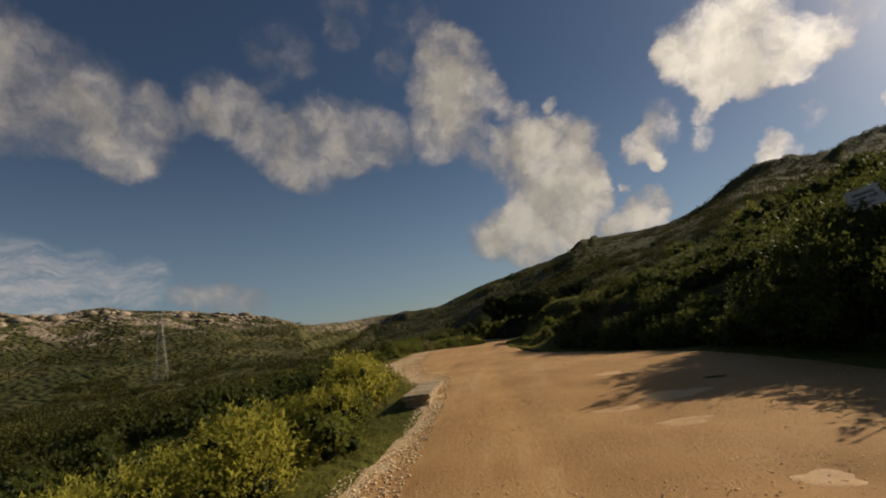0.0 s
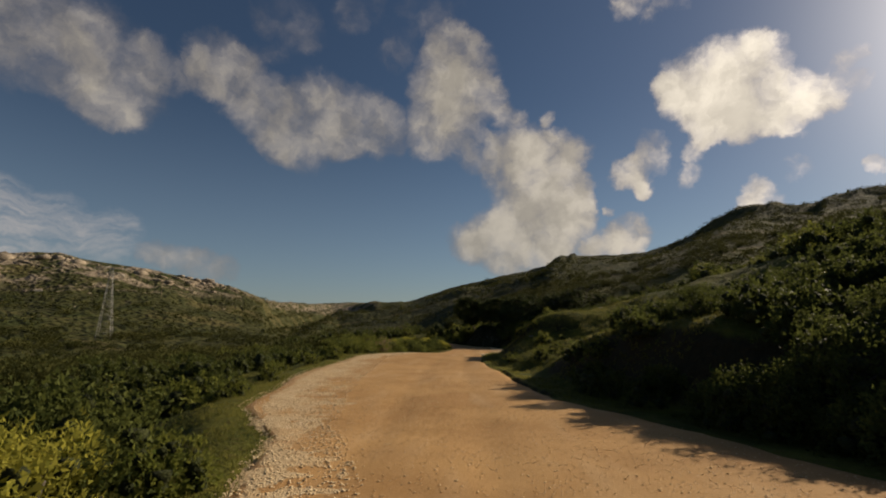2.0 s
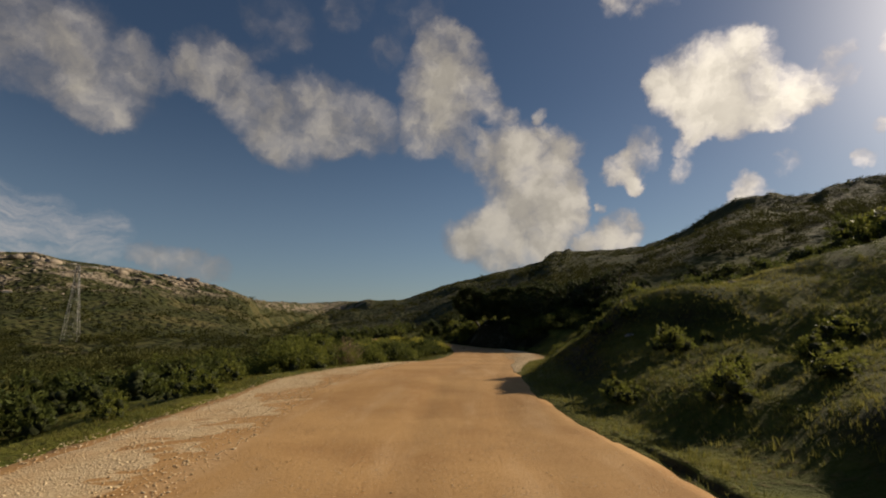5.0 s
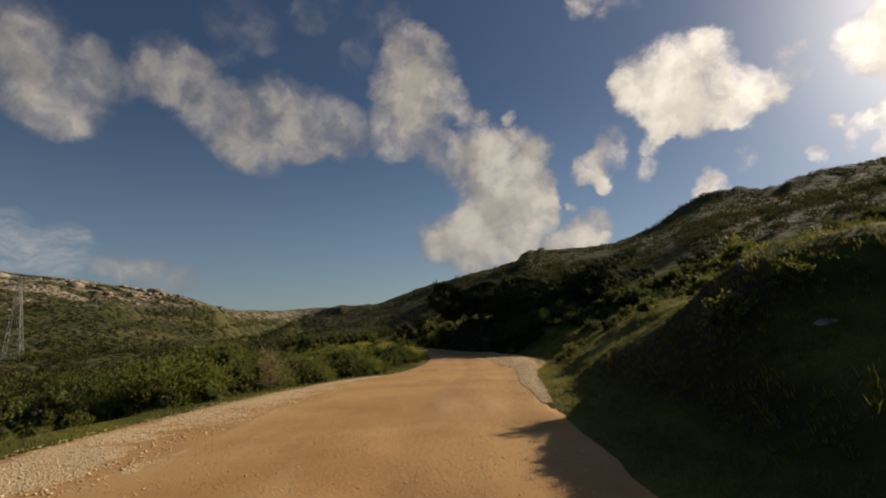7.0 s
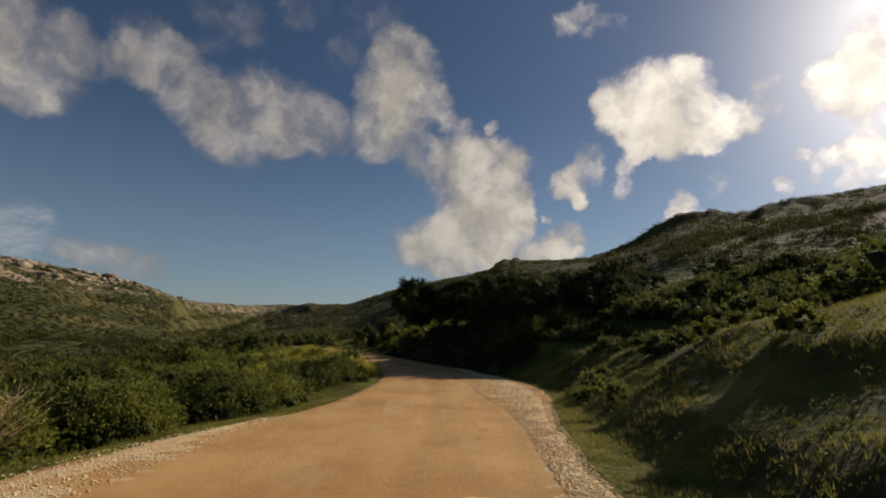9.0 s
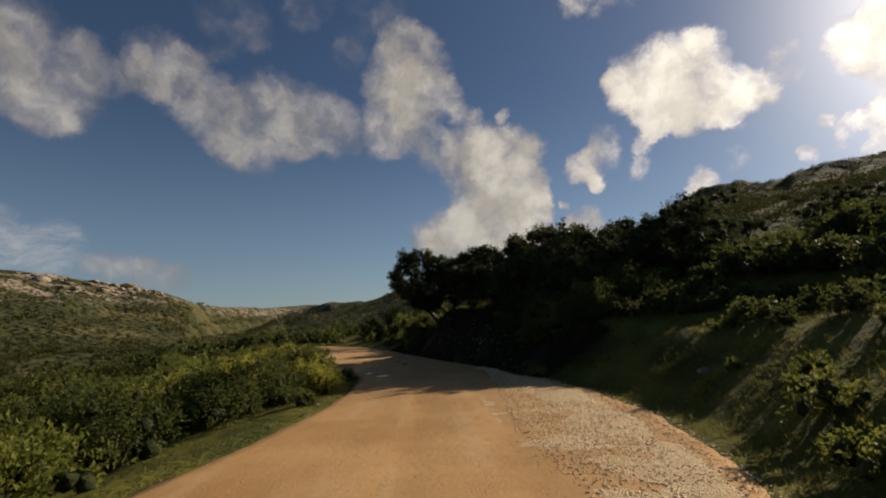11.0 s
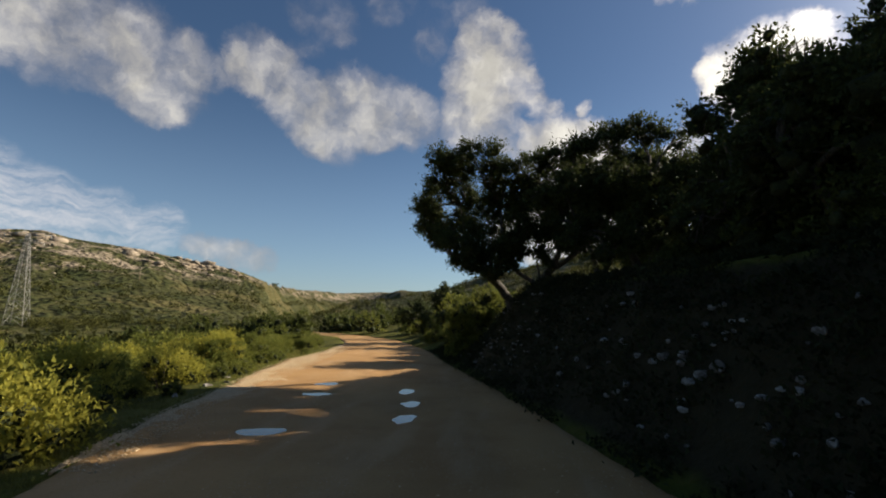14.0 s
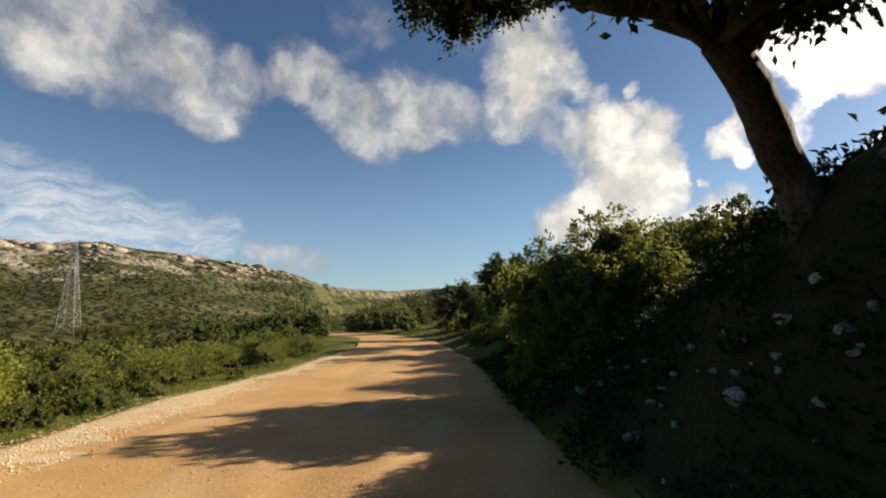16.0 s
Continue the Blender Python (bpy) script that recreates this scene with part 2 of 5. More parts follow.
def ground_material():
    """Soil, turf and scrub near by; scrub and bare rock on the mountains."""
    m, n = material("scrub_ground")
    geo = n.add("ShaderNodeNewGeometry")
    at = geo.outputs["Position"]
    xyz = n.add("ShaderNodeSeparateXYZ", {0: at})
    n1 = n.noise(at, 0.6, 6.0, 0.62)
    n2 = n.noise(at, 7.0, 5.0, 0.65)
    n3 = n.noise(at, 0.035, 7.0, 0.62)
    n4 = n.noise(at, 0.012, 5.0, 0.6)
    bushes = n.add("ShaderNodeTexVoronoi", {"Vector": n.vmath("ADD", at, n.vmath("SCALE", n.noise(at, 0.4, 3.0, 0.5, 1), scale=2.0)),
                                            "Scale": 0.33}, feature="SMOOTH_F1").outputs["Distance"]
    turf = n.mix(n.ramp(n1, 0.35, 0.66), (0.052, 0.062, 0.010), (0.130, 0.124, 0.022))
    turf = n.mix(n.ramp(n2, 0.50, 0.68, 0.0, 0.6), turf, (0.105, 0.074, 0.026))
    scrub = n.mix(n.ramp(bushes, 0.18, 0.62), (0.028, 0.035, 0.011), (0.064, 0.063, 0.022))
    fields = n.noise(n.vmath("MULTIPLY", at, (0.010, 0.030, 0.02)), 1.0, 6.0, 0.6)
    scrub = n.mix(n.ramp(fields, 0.54, 0.60, 0.0, 0.5), scrub, (0.145, 0.12, 0.05))
    scrub = n.mix(n.ramp(n3, 0.52, 0.62, 0.0, 0.8), scrub, (0.035, 0.044, 0.014))
    # steep bank faces: soil colour taken near black to carry their shade
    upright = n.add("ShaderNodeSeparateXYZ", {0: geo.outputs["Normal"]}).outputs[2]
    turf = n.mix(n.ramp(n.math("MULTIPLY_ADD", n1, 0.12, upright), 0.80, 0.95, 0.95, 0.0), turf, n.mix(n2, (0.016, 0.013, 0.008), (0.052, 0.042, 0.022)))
    far = n.ramp(n.vmath("LENGTH", n.vmath("SUBTRACT", at, (0.0, 45.0, 0.0))), 60.0, 180.0)
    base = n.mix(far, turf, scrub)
    high = n.ramp(xyz.outputs[2], 10.0, 38.0)
    left = n.ramp(xyz.outputs[0], -120.0, -200.0)
    rocky = n.math("MULTIPLY", n.math("MULTIPLY", n.ramp(n.noise(n.vmath("MULTIPLY", at, (1.0, 1.0, 0.45)), 0.05, 9.0, 0.72), 0.47, 0.54),
                                      n.ramp(n.math("MULTIPLY_ADD", high, 0.62, n4), 0.72, 1.02)), left)
    dots = n.math("MULTIPLY", n.ramp(n.noise(at, 0.11, 8.0, 0.7), 0.60, 0.66), n.math("MULTIPLY", left, n.ramp(xyz.outputs[2], 4.0, 22.0)))
    rocky = n.math("MAXIMUM", rocky, n.math("MULTIPLY", dots, 0.8))
    rock = n.mix(n.noise(at, 0.25, 6.0, 0.7), (0.14, 0.11, 0.075), (0.38, 0.31, 0.23))
    base = n.mix(rocky, base, rock)
    s = n.add("ShaderNodeBsdfPrincipled", {"Base Color": base, "Roughness": 0.95})
    s.inputs["Specular IOR Level"].default_value = 0.1
    h = n.math("ADD", n.math("ADD", n.math("MULTIPLY", n2, 0.10), n.math("MULTIPLY", n.noise(at, 2.4, 4.0), 0.16)), n.math("MULTIPLY", n.math("MULTIPLY", n.ramp(bushes, 0.1, 0.6, 1.0, 0.0), far), 1.6))
    h = n.math("ADD", h, n.math("MULTIPLY", n3, n.math("MULTIPLY", far, 6.0)))
    return finish(m, n, s, h, 1.0)


def water_material():
    m, n = material("muddy_water")
    at = n.add("ShaderNodeNewGeometry").outputs["Position"]
    s = n.add("ShaderNodeBsdfPrincipled", {"Base Color": (0.20, 0.115, 0.05, 1), "Roughness": 0.06})
    s.inputs["Specular IOR Level"].default_value = 0.4
    return finish(m, n, s, n.noise(at, 9.0, 3.0), 0.002)


def bark_material():
    m, n = material("bark")
    at = n.add("ShaderNodeTexCoord").outputs["Object"]
    ridges = n.noise(n.vmath("MULTIPLY", at, (14.0, 14.0, 4.0)), 1.6, 6.0, 0.65)
    moss = n.noise(at, 2.2, 4.0)
    base = n.mix(n.ramp(ridges, 0.35, 0.68), (0.030, 0.024, 0.018), (0.125, 0.100, 0.074))
    base = n.mix(n.ramp(moss, 0.55, 0.72, 0.0, 0.6), base, (0.070, 0.070, 0.036))
    s = n.add("ShaderNodeBsdfPrincipled", {"Base Color": base, "Roughness": 0.9})
    return finish(m, n, s, ridges, 0.035)


DIRT = road_material()
GROUND = ground_material()
WATER = water_material()
BARK = bark_material()
GRAVEL = surface("pale_gravel", (0.56, 0.41, 0.235), (0.80, 0.64, 0.42), 9.0, 60.0, 0.9, 0.004)
PEBBLE = surface("tan_pebble", (0.52, 0.34, 0.17), (0.78, 0.58, 0.35), 9.0, 60.0, 0.9, 0.004)


def gravel_material():
    m, n = material("gravel_bed")
    at = n.add("ShaderNodeNewGeometry").outputs["Position"]
    stones = n.add("ShaderNodeTexVoronoi", {"Vector": at, "Scale": 38.0, "Randomness": 1.0}, feature="F1")
    fine = n.add("ShaderNodeTexVoronoi", {"Vector": at, "Scale": 70.0}, feature="F1").outputs["Distance"]
    tone = n.add("ShaderNodeSeparateColor", {0: stones.outputs["Color"]}).outputs[0]
    base = n.mix(tone, (0.44, 0.315, 0.175), (0.68, 0.53, 0.34))
    base = n.mix(n.ramp(stones.outputs["Distance"], 0.40, 0.70, 0.0, 0.4), base, (0.36, 0.235, 0.125))
    base = n.mix(n.ramp(n.noise(at, 1.3, 4.0), 0.42, 0.68, 0.0, 0.6), base, (0.50, 0.32, 0.16))
    s = n.add("ShaderNodeBsdfPrincipled", {"Base Color": base, "Roughness": 0.95})
    s.inputs["Specular IOR Level"].default_value = 0.1
    h = n.math("ADD", n.ramp(stones.outputs["Distance"], 0.0, 0.6, 1.0, 0.0), n.math("MULTIPLY", n.ramp(fine, 0.0, 0.6, 1.0, 0.0), 0.35))
    return finish(m, n, s, h, 0.011)


GRAVEL_BED = gravel_material()
MUD = surface("dried_mud", (0.44, 0.26, 0.115), (0.56, 0.36, 0.185), 1.5, 60.0, 0.7, 0.003)
ROCK = surface("grey_rock", (0.10, 0.088, 0.075), (0.33, 0.305, 0.27), 4.0, 30.0, 0.9, 0.012)
EARTH = surface("bank_earth", (0.085, 0.055, 0.034), (0.20, 0.125, 0.07), 2.0, 22.0, 0.95, 0.03)
CONCRETE = surface("weathered_concrete", (0.17, 0.125, 0.075), (0.40, 0.31, 0.20), 2.5, 30.0, 0.9, 0.006)
STEEL = surface("galvanised_steel", (0.30, 0.29, 0.27), (0.44, 0.43, 0.40), 1.0, 9.0, 0.55, 0.002, 0.6)
TIMBER = surface("grey_timber", (0.16, 0.12, 0.08), (0.30, 0.24, 0.17), 1.0, 14.0, 0.85, 0.004)
PLASTER = surface("white_plaster", (0.62, 0.58, 0.50), (0.78, 0.75, 0.68), 0.5, 8.0, 0.85, 0.003)
TILE = surface("pale_roof_tile", (0.36, 0.27, 0.20), (0.52, 0.42, 0.33), 1.0, 12.0, 0.8, 0.01)
OAK_LEAF = leaf_material("oak_leaf", (0.020, 0.032, 0.012), (0.085, 0.100, 0.032), 0.28, 0.6)
DARK_LEAF = leaf_material("lentisk_leaf", (0.034, 0.048, 0.014), (0.115, 0.130, 0.034), 0.42, 0.6)
GREEN_LEAF = leaf_material("broom_leaf", (0.062, 0.085, 0.018), (0.20, 0.205, 0.045), 0.45, 0.5)
YELLOW_LEAF = leaf_material("spurge_leaf", (0.16, 0.17, 0.030), (0.42, 0.38, 0.07), 0.55, 0.5)
# leaf colour lowered to near black, standing for shade on the cut bank
SHADE_LEAF = leaf_material("ivy_shade_leaf", (0.012, 0.017, 0.008), (0.045, 0.050, 0.020), 0.15, 0.6)
# for the filler lumps: shade inside the crowns, put in as dark green
INNER = surface("shade_core", (0.020, 0.026, 0.008), (0.052, 0.060, 0.018), 6.0, 40.0, 0.95, 0.05)
DRY_TWIG = surface("dry_twig", (0.15, 0.100, 0.060), (0.30, 0.215, 0.135), 5.0, 40.0, 0.9, 0.003)
GRASS = leaf_material("grass_blade", (0.075, 0.092, 0.018), (0.23, 0.205, 0.055), 0.5, 0.5)

# ---------------------------------------------------------------- mesh helpers


class Geo:
    """Collects vertices and faces, then makes one mesh."""

    def __init__(self):
        self.v, self.f, self.count = [], [], 0

    def add(self, verts, faces):
        self.v.append(np.asarray(verts, float))
        self.f.append(np.asarray(faces, int) + self.count)
        self.count += len(verts)

    def tube(self, points, radii, sides=8):
        pts = [Vector(p) for p in points]
        ring, faces = [], []
        for i, p in enumerate(pts):
            ahead = (pts[min(i + 1, len(pts) - 1)] - pts[max(i - 1, 0)]).normalized()
            side = ahead.orthogonal().normalized() if i == 0 else (side - ahead * side.dot(ahead)).normalized()
            up = ahead.cross(side)
            for k in range(sides):
                a = math.tau * k / sides
                wob = 1.0 + 0.14 * noise.noise((p.x * 5 + math.cos(a) * 2, p.y * 5 + math.sin(a) * 2, p.z * 5))
                ring.append(p + (side * math.cos(a) + up * math.sin(a)) * radii[i] * wob)
        for i in range(len(pts) - 1):
            for k in range(sides):
                j = (k + 1) % sides
                faces.append((i * sides + k, i * sides + j, (i + 1) * sides + j, (i + 1) * sides + k))
        ring += [pts[0], pts[-1]]
        end, n = len(pts) - 1, len(ring)
        for k in range(sides):
            j = (k + 1) % sides
            faces.append((n - 2, j, k, k))
            faces.append((n - 1, end * sides + k, end * sides + j, end * sides + j))
        quads = [f for f in faces if len(set(f)) == 4]
        tris = [tuple(dict.fromkeys(f)) for f in faces if len(set(f)) == 3]
        start = self.count
        self.add(ring, quads)
        self.f.append(np.asarray(tris, int) + start)

    def mesh(self, name, mats, smooth=False):
        me = bpy.data.meshes.new(name)
        v = np.concatenate(self.v).astype(np.float32)
        me.vertices.add(len(v))
        me.vertices.foreach_set("co", v.ravel())
        loops = np.concatenate([f.ravel() for f in self.f]).astype(np.int32)
        sizes = np.concatenate([np.full(len(f), f.shape[1]) for f in self.f]).astype(np.int32)
        me.loops.add(len(loops))
        me.loops.foreach_set("vertex_index", loops)
        me.polygons.add(len(sizes))
        me.polygons.foreach_set("loop_start", np.r_[0, np.cumsum(sizes)[:-1]].astype(np.int32))
        if smooth:
            me.polygons.foreach_set("use_smooth", np.ones(len(sizes), bool))
        me.update(calc_edges=True)
        me.validate()
        for m in mats if isinstance(mats, (list, tuple)) else [mats]:
            me.materials.append(m)
        return me


def part(name, geo, mat, parent, label="", smooth=False):
    """One mesh object under a thing or under a part."""
    me = geo if isinstance(geo, bpy.types.Mesh) else geo.mesh(name, mat, smooth)
    ob = new(name, me)
    ob.parent = parent
    return tagged(ob, label)


def box_geo(x0, x1, y0, y1, z0, z1, bevel=0.02):
    """A block with bevelled edges."""
    bm = bmesh.new()
    bmesh.ops.create_cube(bm, size=1.0)
    for v in bm.verts:
        v.co = Vector(((x0 + x1) / 2 + v.co.x * (x1 - x0), (y0 + y1) / 2 + v.co.y * (y1 - y0), (z0 + z1) / 2 + v.co.z * (z1 - z0)))
    if bevel:
        bmesh.ops.bevel(bm, geom=bm.edges[:], offset=bevel, segments=2, affect="EDGES")
    return bm


def bm_mesh(name, bm, mat):
    me = bpy.data.meshes.new(name)
    bm.to_mesh(me)
    bm.free()
    me.materials.append(mat)
    return me


# ---------------------------------------------------------------- lie of the land


def along(y, *pairs):
    ys, vs = zip(*pairs)
    return np.interp(y, ys, vs)


def road_z(y):
    return along(y, (-40, -0.2), (0, 0.0), (4, 0.08), (6, 0.17), (8.4, 0.30), (10.6, 0.38), (13, 0.35), (15.4, 0.27), (18, 0.24), (27.5, 0.12),
                 (29.5, 0.10), (33.5, 0.18), (36, 0.25), (40, 0.20), (44, 0.04), (48, -0.11), (50.5, -0.25), (53, -0.36), (56, -0.41), (59, -0.41),
                 (62, -0.36), (65.5, -0.32), (68.5, -0.38), (71.5, -0.45), (74.5, -0.49), (77, -0.54), (86, -0.56), (96, -0.58), (125, -0.5))


def left_edge(y):
    return along(y, (-40, -2.4), (0, -1.8), (5, -1.6), (7.5, -1.3), (10, -1.5), (12, -2.2), (15, -2.9), (18, -4.6), (21, -5.1), (25, -5.9), (28, -6.3),
                 (36, -6.2), (40, -5.6), (43, -5.2), (47, -4.2), (51, -3.0), (54, -2.4), (59, -1.6), (62, -1.3), (65, -1.4), (67, -1.8), (70, -2.9),
                 (73, -4.0), (80, -5.9), (85, -7.0), (90, -7.4), (95, -8.2), (100, -9.2), (110, -13.0), (125, -26.0))


def right_edge(y):
    return along(y, (-40, 6.2), (3, 6.0), (7, 5.0), (10, 4.5), (12.7, 3.7), (15.5, 3.1), (17.3, 2.5), (19.3, 1.6), (24, 1.15), (28, 1.05), (33, 0.6),
                 (38, 0.75), (41, 1.25), (44, 1.75), (48, 2.6), (51, 3.4), (54, 4.3), (57, 4.9), (60, 4.9), (62.5, 4.3), (65, 3.5), (70, 2.9),
                 (74, 2.1), (77, 1.5), (82, 0.2), (86, -0.8), (92, -2.2), (99, -4.4), (106, -7.0), (112, -10.5), (125, -21.0))


def skyline(az):
    """Height of the ridges in degrees, by azimuth to the left of +y."""
    return along(az, (-180, 6.0), (-90, 12.0), (-60, 13.8), (-48, 13.4), (-42.2, 12.8), (-38.3, 12.5), (-37.6, 12.0), (-35.3, 11.9), (-32.5, 12.4), (-30.6, 12.1), (-29.6, 11.6), (-26.8, 10.4),
                 (-21.2, 8.8), (-15.5, 8.7), (-13.6, 8.75), (-13.1, 9.05), (-12.5, 8.7), (-11.8, 8.85), (-11.0, 8.5), (-10.2, 7.7), (-8.9, 7.3), (-0.4, 5.3), (6.1, 3.4), (12.5, 3.1), (17.4, 2.8), (22, 3.1),
                 (24.3, 3.7), (27.3, 5.0), (30.4, 5.3), (34.1, 6.3), (37.5, 6.6), (40.5, 7.0), (42.9, 7.3), (47, 6.9), (54, 7.3), (70, 7.0), (180, 5.0))


def ease(v, lo, hi):
    t = np.clip((v - lo) / (hi - lo), 0.0, 1.0)
    return t * t * (3 - 2 * t)


class Bumps:
    """Smooth lattice noise for arrays."""

    def __init__(self, seed):
        self.grid = np.random.default_rng(seed).random((256, 256)) * 2 - 1

    def one(self, x, y):
        i, j = np.floor(x).astype(int), np.floor(y).astype(int)
        u, v = x - i, y - j
        u, v = u * u * (3 - 2 * u), v * v * (3 - 2 * v)
        g = lambda a, b: self.grid[a % 256, b % 256]
        return (g(i, j) * (1 - u) + g(i + 1, j) * u) * (1 - v) + (g(i, j + 1) * (1 - u) + g(i + 1, j + 1) * u) * v

    def __call__(self, x, y, size, octaves=4):
        total, amp = 0.0, 1.0
        for k in range(octaves):
            total = total + amp * self.one(x / size + 17.3 * k, y / size + 9.1 * k)
            size, amp = size / 2.03, amp * 0.5
        return total


BUMPS = Bumps(4)


def ground_z(x, y):
    """The lie of the land; under the road it stays a hand's width lower."""
    x, y = np.asarray(x, float), np.asarray(y, float)
    z0, xl, xr = road_z(y), left_edge(y), right_edge(y)
    dl, dr = np.maximum(xl - x, 0), np.maximum(x - xr, 0)
    # bank on the right: a steep foot, then a gentler slope
    width = along(y, (0, 6.0), (14, 5.0), (20, 4.0), (34, 4.6), (50, 4.6), (58, 4.0), (64, 2.6), (70, 1.8), (76, 1.4), (88, 1.3), (96, 2.5), (115, 5.0))
    rise = along(y, (0, 2.2), (14, 2.1), (20, 1.9), (26, 1.7), (29, 0.95), (32, 0.95), (35, 1.9), (38, 2.3), (50, 2.1), (57, 1.75), (62, 1.55), (66, 1.9), (70, 2.3), (76, 2.45), (80, 2.5), (81.2, 2.2), (82.6, 1.6), (84, 1.15), (90, 1.0), (96, 0.9), (115, 0.6))
    ledge = along(y, (6, 0.5), (12, 1.5), (21, 1.5), (27, 1.0), (31, 0.5), (35, 0.75), (50, 0.7), (55, 0.4), (66, 0.12))
    cut = along(y, (6, 0.0), (11, 0.9), (16, 1.5), (21, 1.8), (25.5, 1.6), (28.5, 0.5), (32, 0.3), (34.5, 0.7), (38, 0.5), (46, 0.35), (56, 0.2), (62, 0.0))
    run = along(y, (12, 1.6), (29, 1.9), (33, 1.3), (62, 1.1))
    ledge_top = ledge + 0.5 * run * np.minimum(cut, 1.0)
    foot = np.clip((dr - ledge_top) / width, 0, 1)
    right = cut * ease(dr, ledge, ledge + run) + (rise - 0.75 * cut) * (0.35 * foot + 0.65 * foot * foot * (3 - 2 * foot)) + along(y, (50, 0.28), (57, 0.21), (63, 0.20), (66, 0.24), (76, 0.14), (92, 0.10), (115, 0.2)) * np.maximum(dr - ledge_top - width, 0) * (1 - 0.3 * ease(dr, 15, 60))
    # a spur that comes down to the road
    spur = np.exp(-((y - 36.5) / np.where(y < 36.5, 1.4, 3.0)) ** 2) * 0.85 * ease(dr, 1.4, 3.4) * (1 - 0.9 * ease(dr, 3.2, 7.5))
    right = right + spur
    slope = along(y, (0, 0.30), (14, 0.42), (32, 0.40), (40, 0.20), (52, 0.16), (80, 0.12), (100, 0.12))
    left = -slope * np.minimum(np.maximum(dl - 0.7, 0), 9.0) - 0.05 * np.maximum(dl - 9.7, 0)
    rough = np.clip(np.maximum(dl, dr) / 3.0, 0, 1)
    near = z0 + right + left + rough * (0.16 * BUMPS(x, y, 2.4) + 0.30 * BUMPS(x + 50, y, 9.0)) * np.where(dr > 0, 1.0, 0.8)
    inside = np.minimum(x - xl, xr - x)
    near = near - 0.16 * ease(inside, 0.02, 0.34)
    # mountains round the valley
    dx, dy = x, y - 40.0
    r = np.hypot(dx, dy) + 1e-6
    az = np.degrees(np.arctan2(-dx, dy))
    crest = along(az, (-180, 700), (-60, 700), (-40, 800), (-10, 1000), (5, 1300), (15, 1500), (20, 900), (24, 430), (60, 430), (180, 800))
    top = crest * np.tan(np.radians(skyline(az)))
    floor_z = along(az, (-180, 3), (-90, 8), (-30, 6), (-8, 1), (4, -4), (20, -7), (60, -8), (120, -9), (180, -5))
    start = along(az, (-180, 80), (-30, 50), (-8, 70), (5, 150), (20, 150), (60, 150), (180, 200))
    t = np.clip((r - start) / (crest - start), 0, 1.0)
    form = np.where(az < 0, t ** 1.05, t ** along(az, (0, 1.05), (20, 1.7), (180, 1.7)))
    far = floor_z + (top - floor_z) * form - np.maximum(r - crest, 0) * 0.06
    crags = BUMPS(x, y, 150.0 * crest / 1000 + 20, 6) * 17.0 * (crest / 1000) ** 0.75 * ease(r, 140, 600) * (1 - 0.85 * ease(t, 0.72, 1.0)) + BUMPS(x + 900, y, 22.0, 3) * 1.3 * ease(r, 120, 400)
    beside = (1 - ease(np.maximum(dl, dr), 2.0, 25.0)) * (1 - ease(y, 118, 150))
    return near + (far + crags - near) * ease(r, 55, 150) * (1 - beside)


def spaced(lo, hi, step, reach, growth):
    """Even steps from lo to hi, then ever wider ones out to reach."""
    mid = list(np.arange(lo, hi + step / 2, step))
    up, s = [mid[-1]], step
    while up[-1] < reach:
        s *= growth
        up.append(up[-1] + s)
    down, s = [mid[0]], step
    while down[-1] > -reach:
        s *= growth
        down.append(down[-1] - s)
    return np.array(down[:0:-1] + mid + up[1:])


def grid_geo(X, Y, Z):
    rows, cols = X.shape
    g = Geo()
    i = np.arange(rows * cols).reshape(rows, cols)
    g.add(np.stack([X, Y, Z], -1).reshape(-1, 3), np.stack([i[:-1, :-1], i[:-1, 1:], i[1:, 1:], i[1:, :-1]], -1).reshape(-1, 4))
    return g


REACH = 230.0
xs, ys = spaced(-9.0, 12.0, 0.25, REACH, 1.05), spaced(-12.0, 108.0, 0.4, REACH + 60, 1.045)
X, Y = np.meshgrid(xs, ys)
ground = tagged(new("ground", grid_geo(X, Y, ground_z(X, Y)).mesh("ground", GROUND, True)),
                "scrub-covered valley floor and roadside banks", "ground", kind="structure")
turns = np.r_[np.arange(-180, -66, 3.0), np.arange(-66, 74, 0.3), np.arange(74, 180.1, 3.0)]
reach = np.r_[185.0, 190.0 * 1.035 ** np.arange(0, 88)]
T_, R_ = np.meshgrid(np.radians(turns), reach)
Xh, Yh = -np.sin(T_) * R_, 40 + np.cos(T_) * R_
Zh = ground_z(Xh, Yh) - 3.0 * ease(-R_, -215.0, -186.0)
hills = tagged(new("hillsides", grid_geo(Xh, Yh, Zh).mesh("hillsides", GROUND, True)),
               "distant scrubby hillsides with bare rock near the crests", "hills", kind="structure")


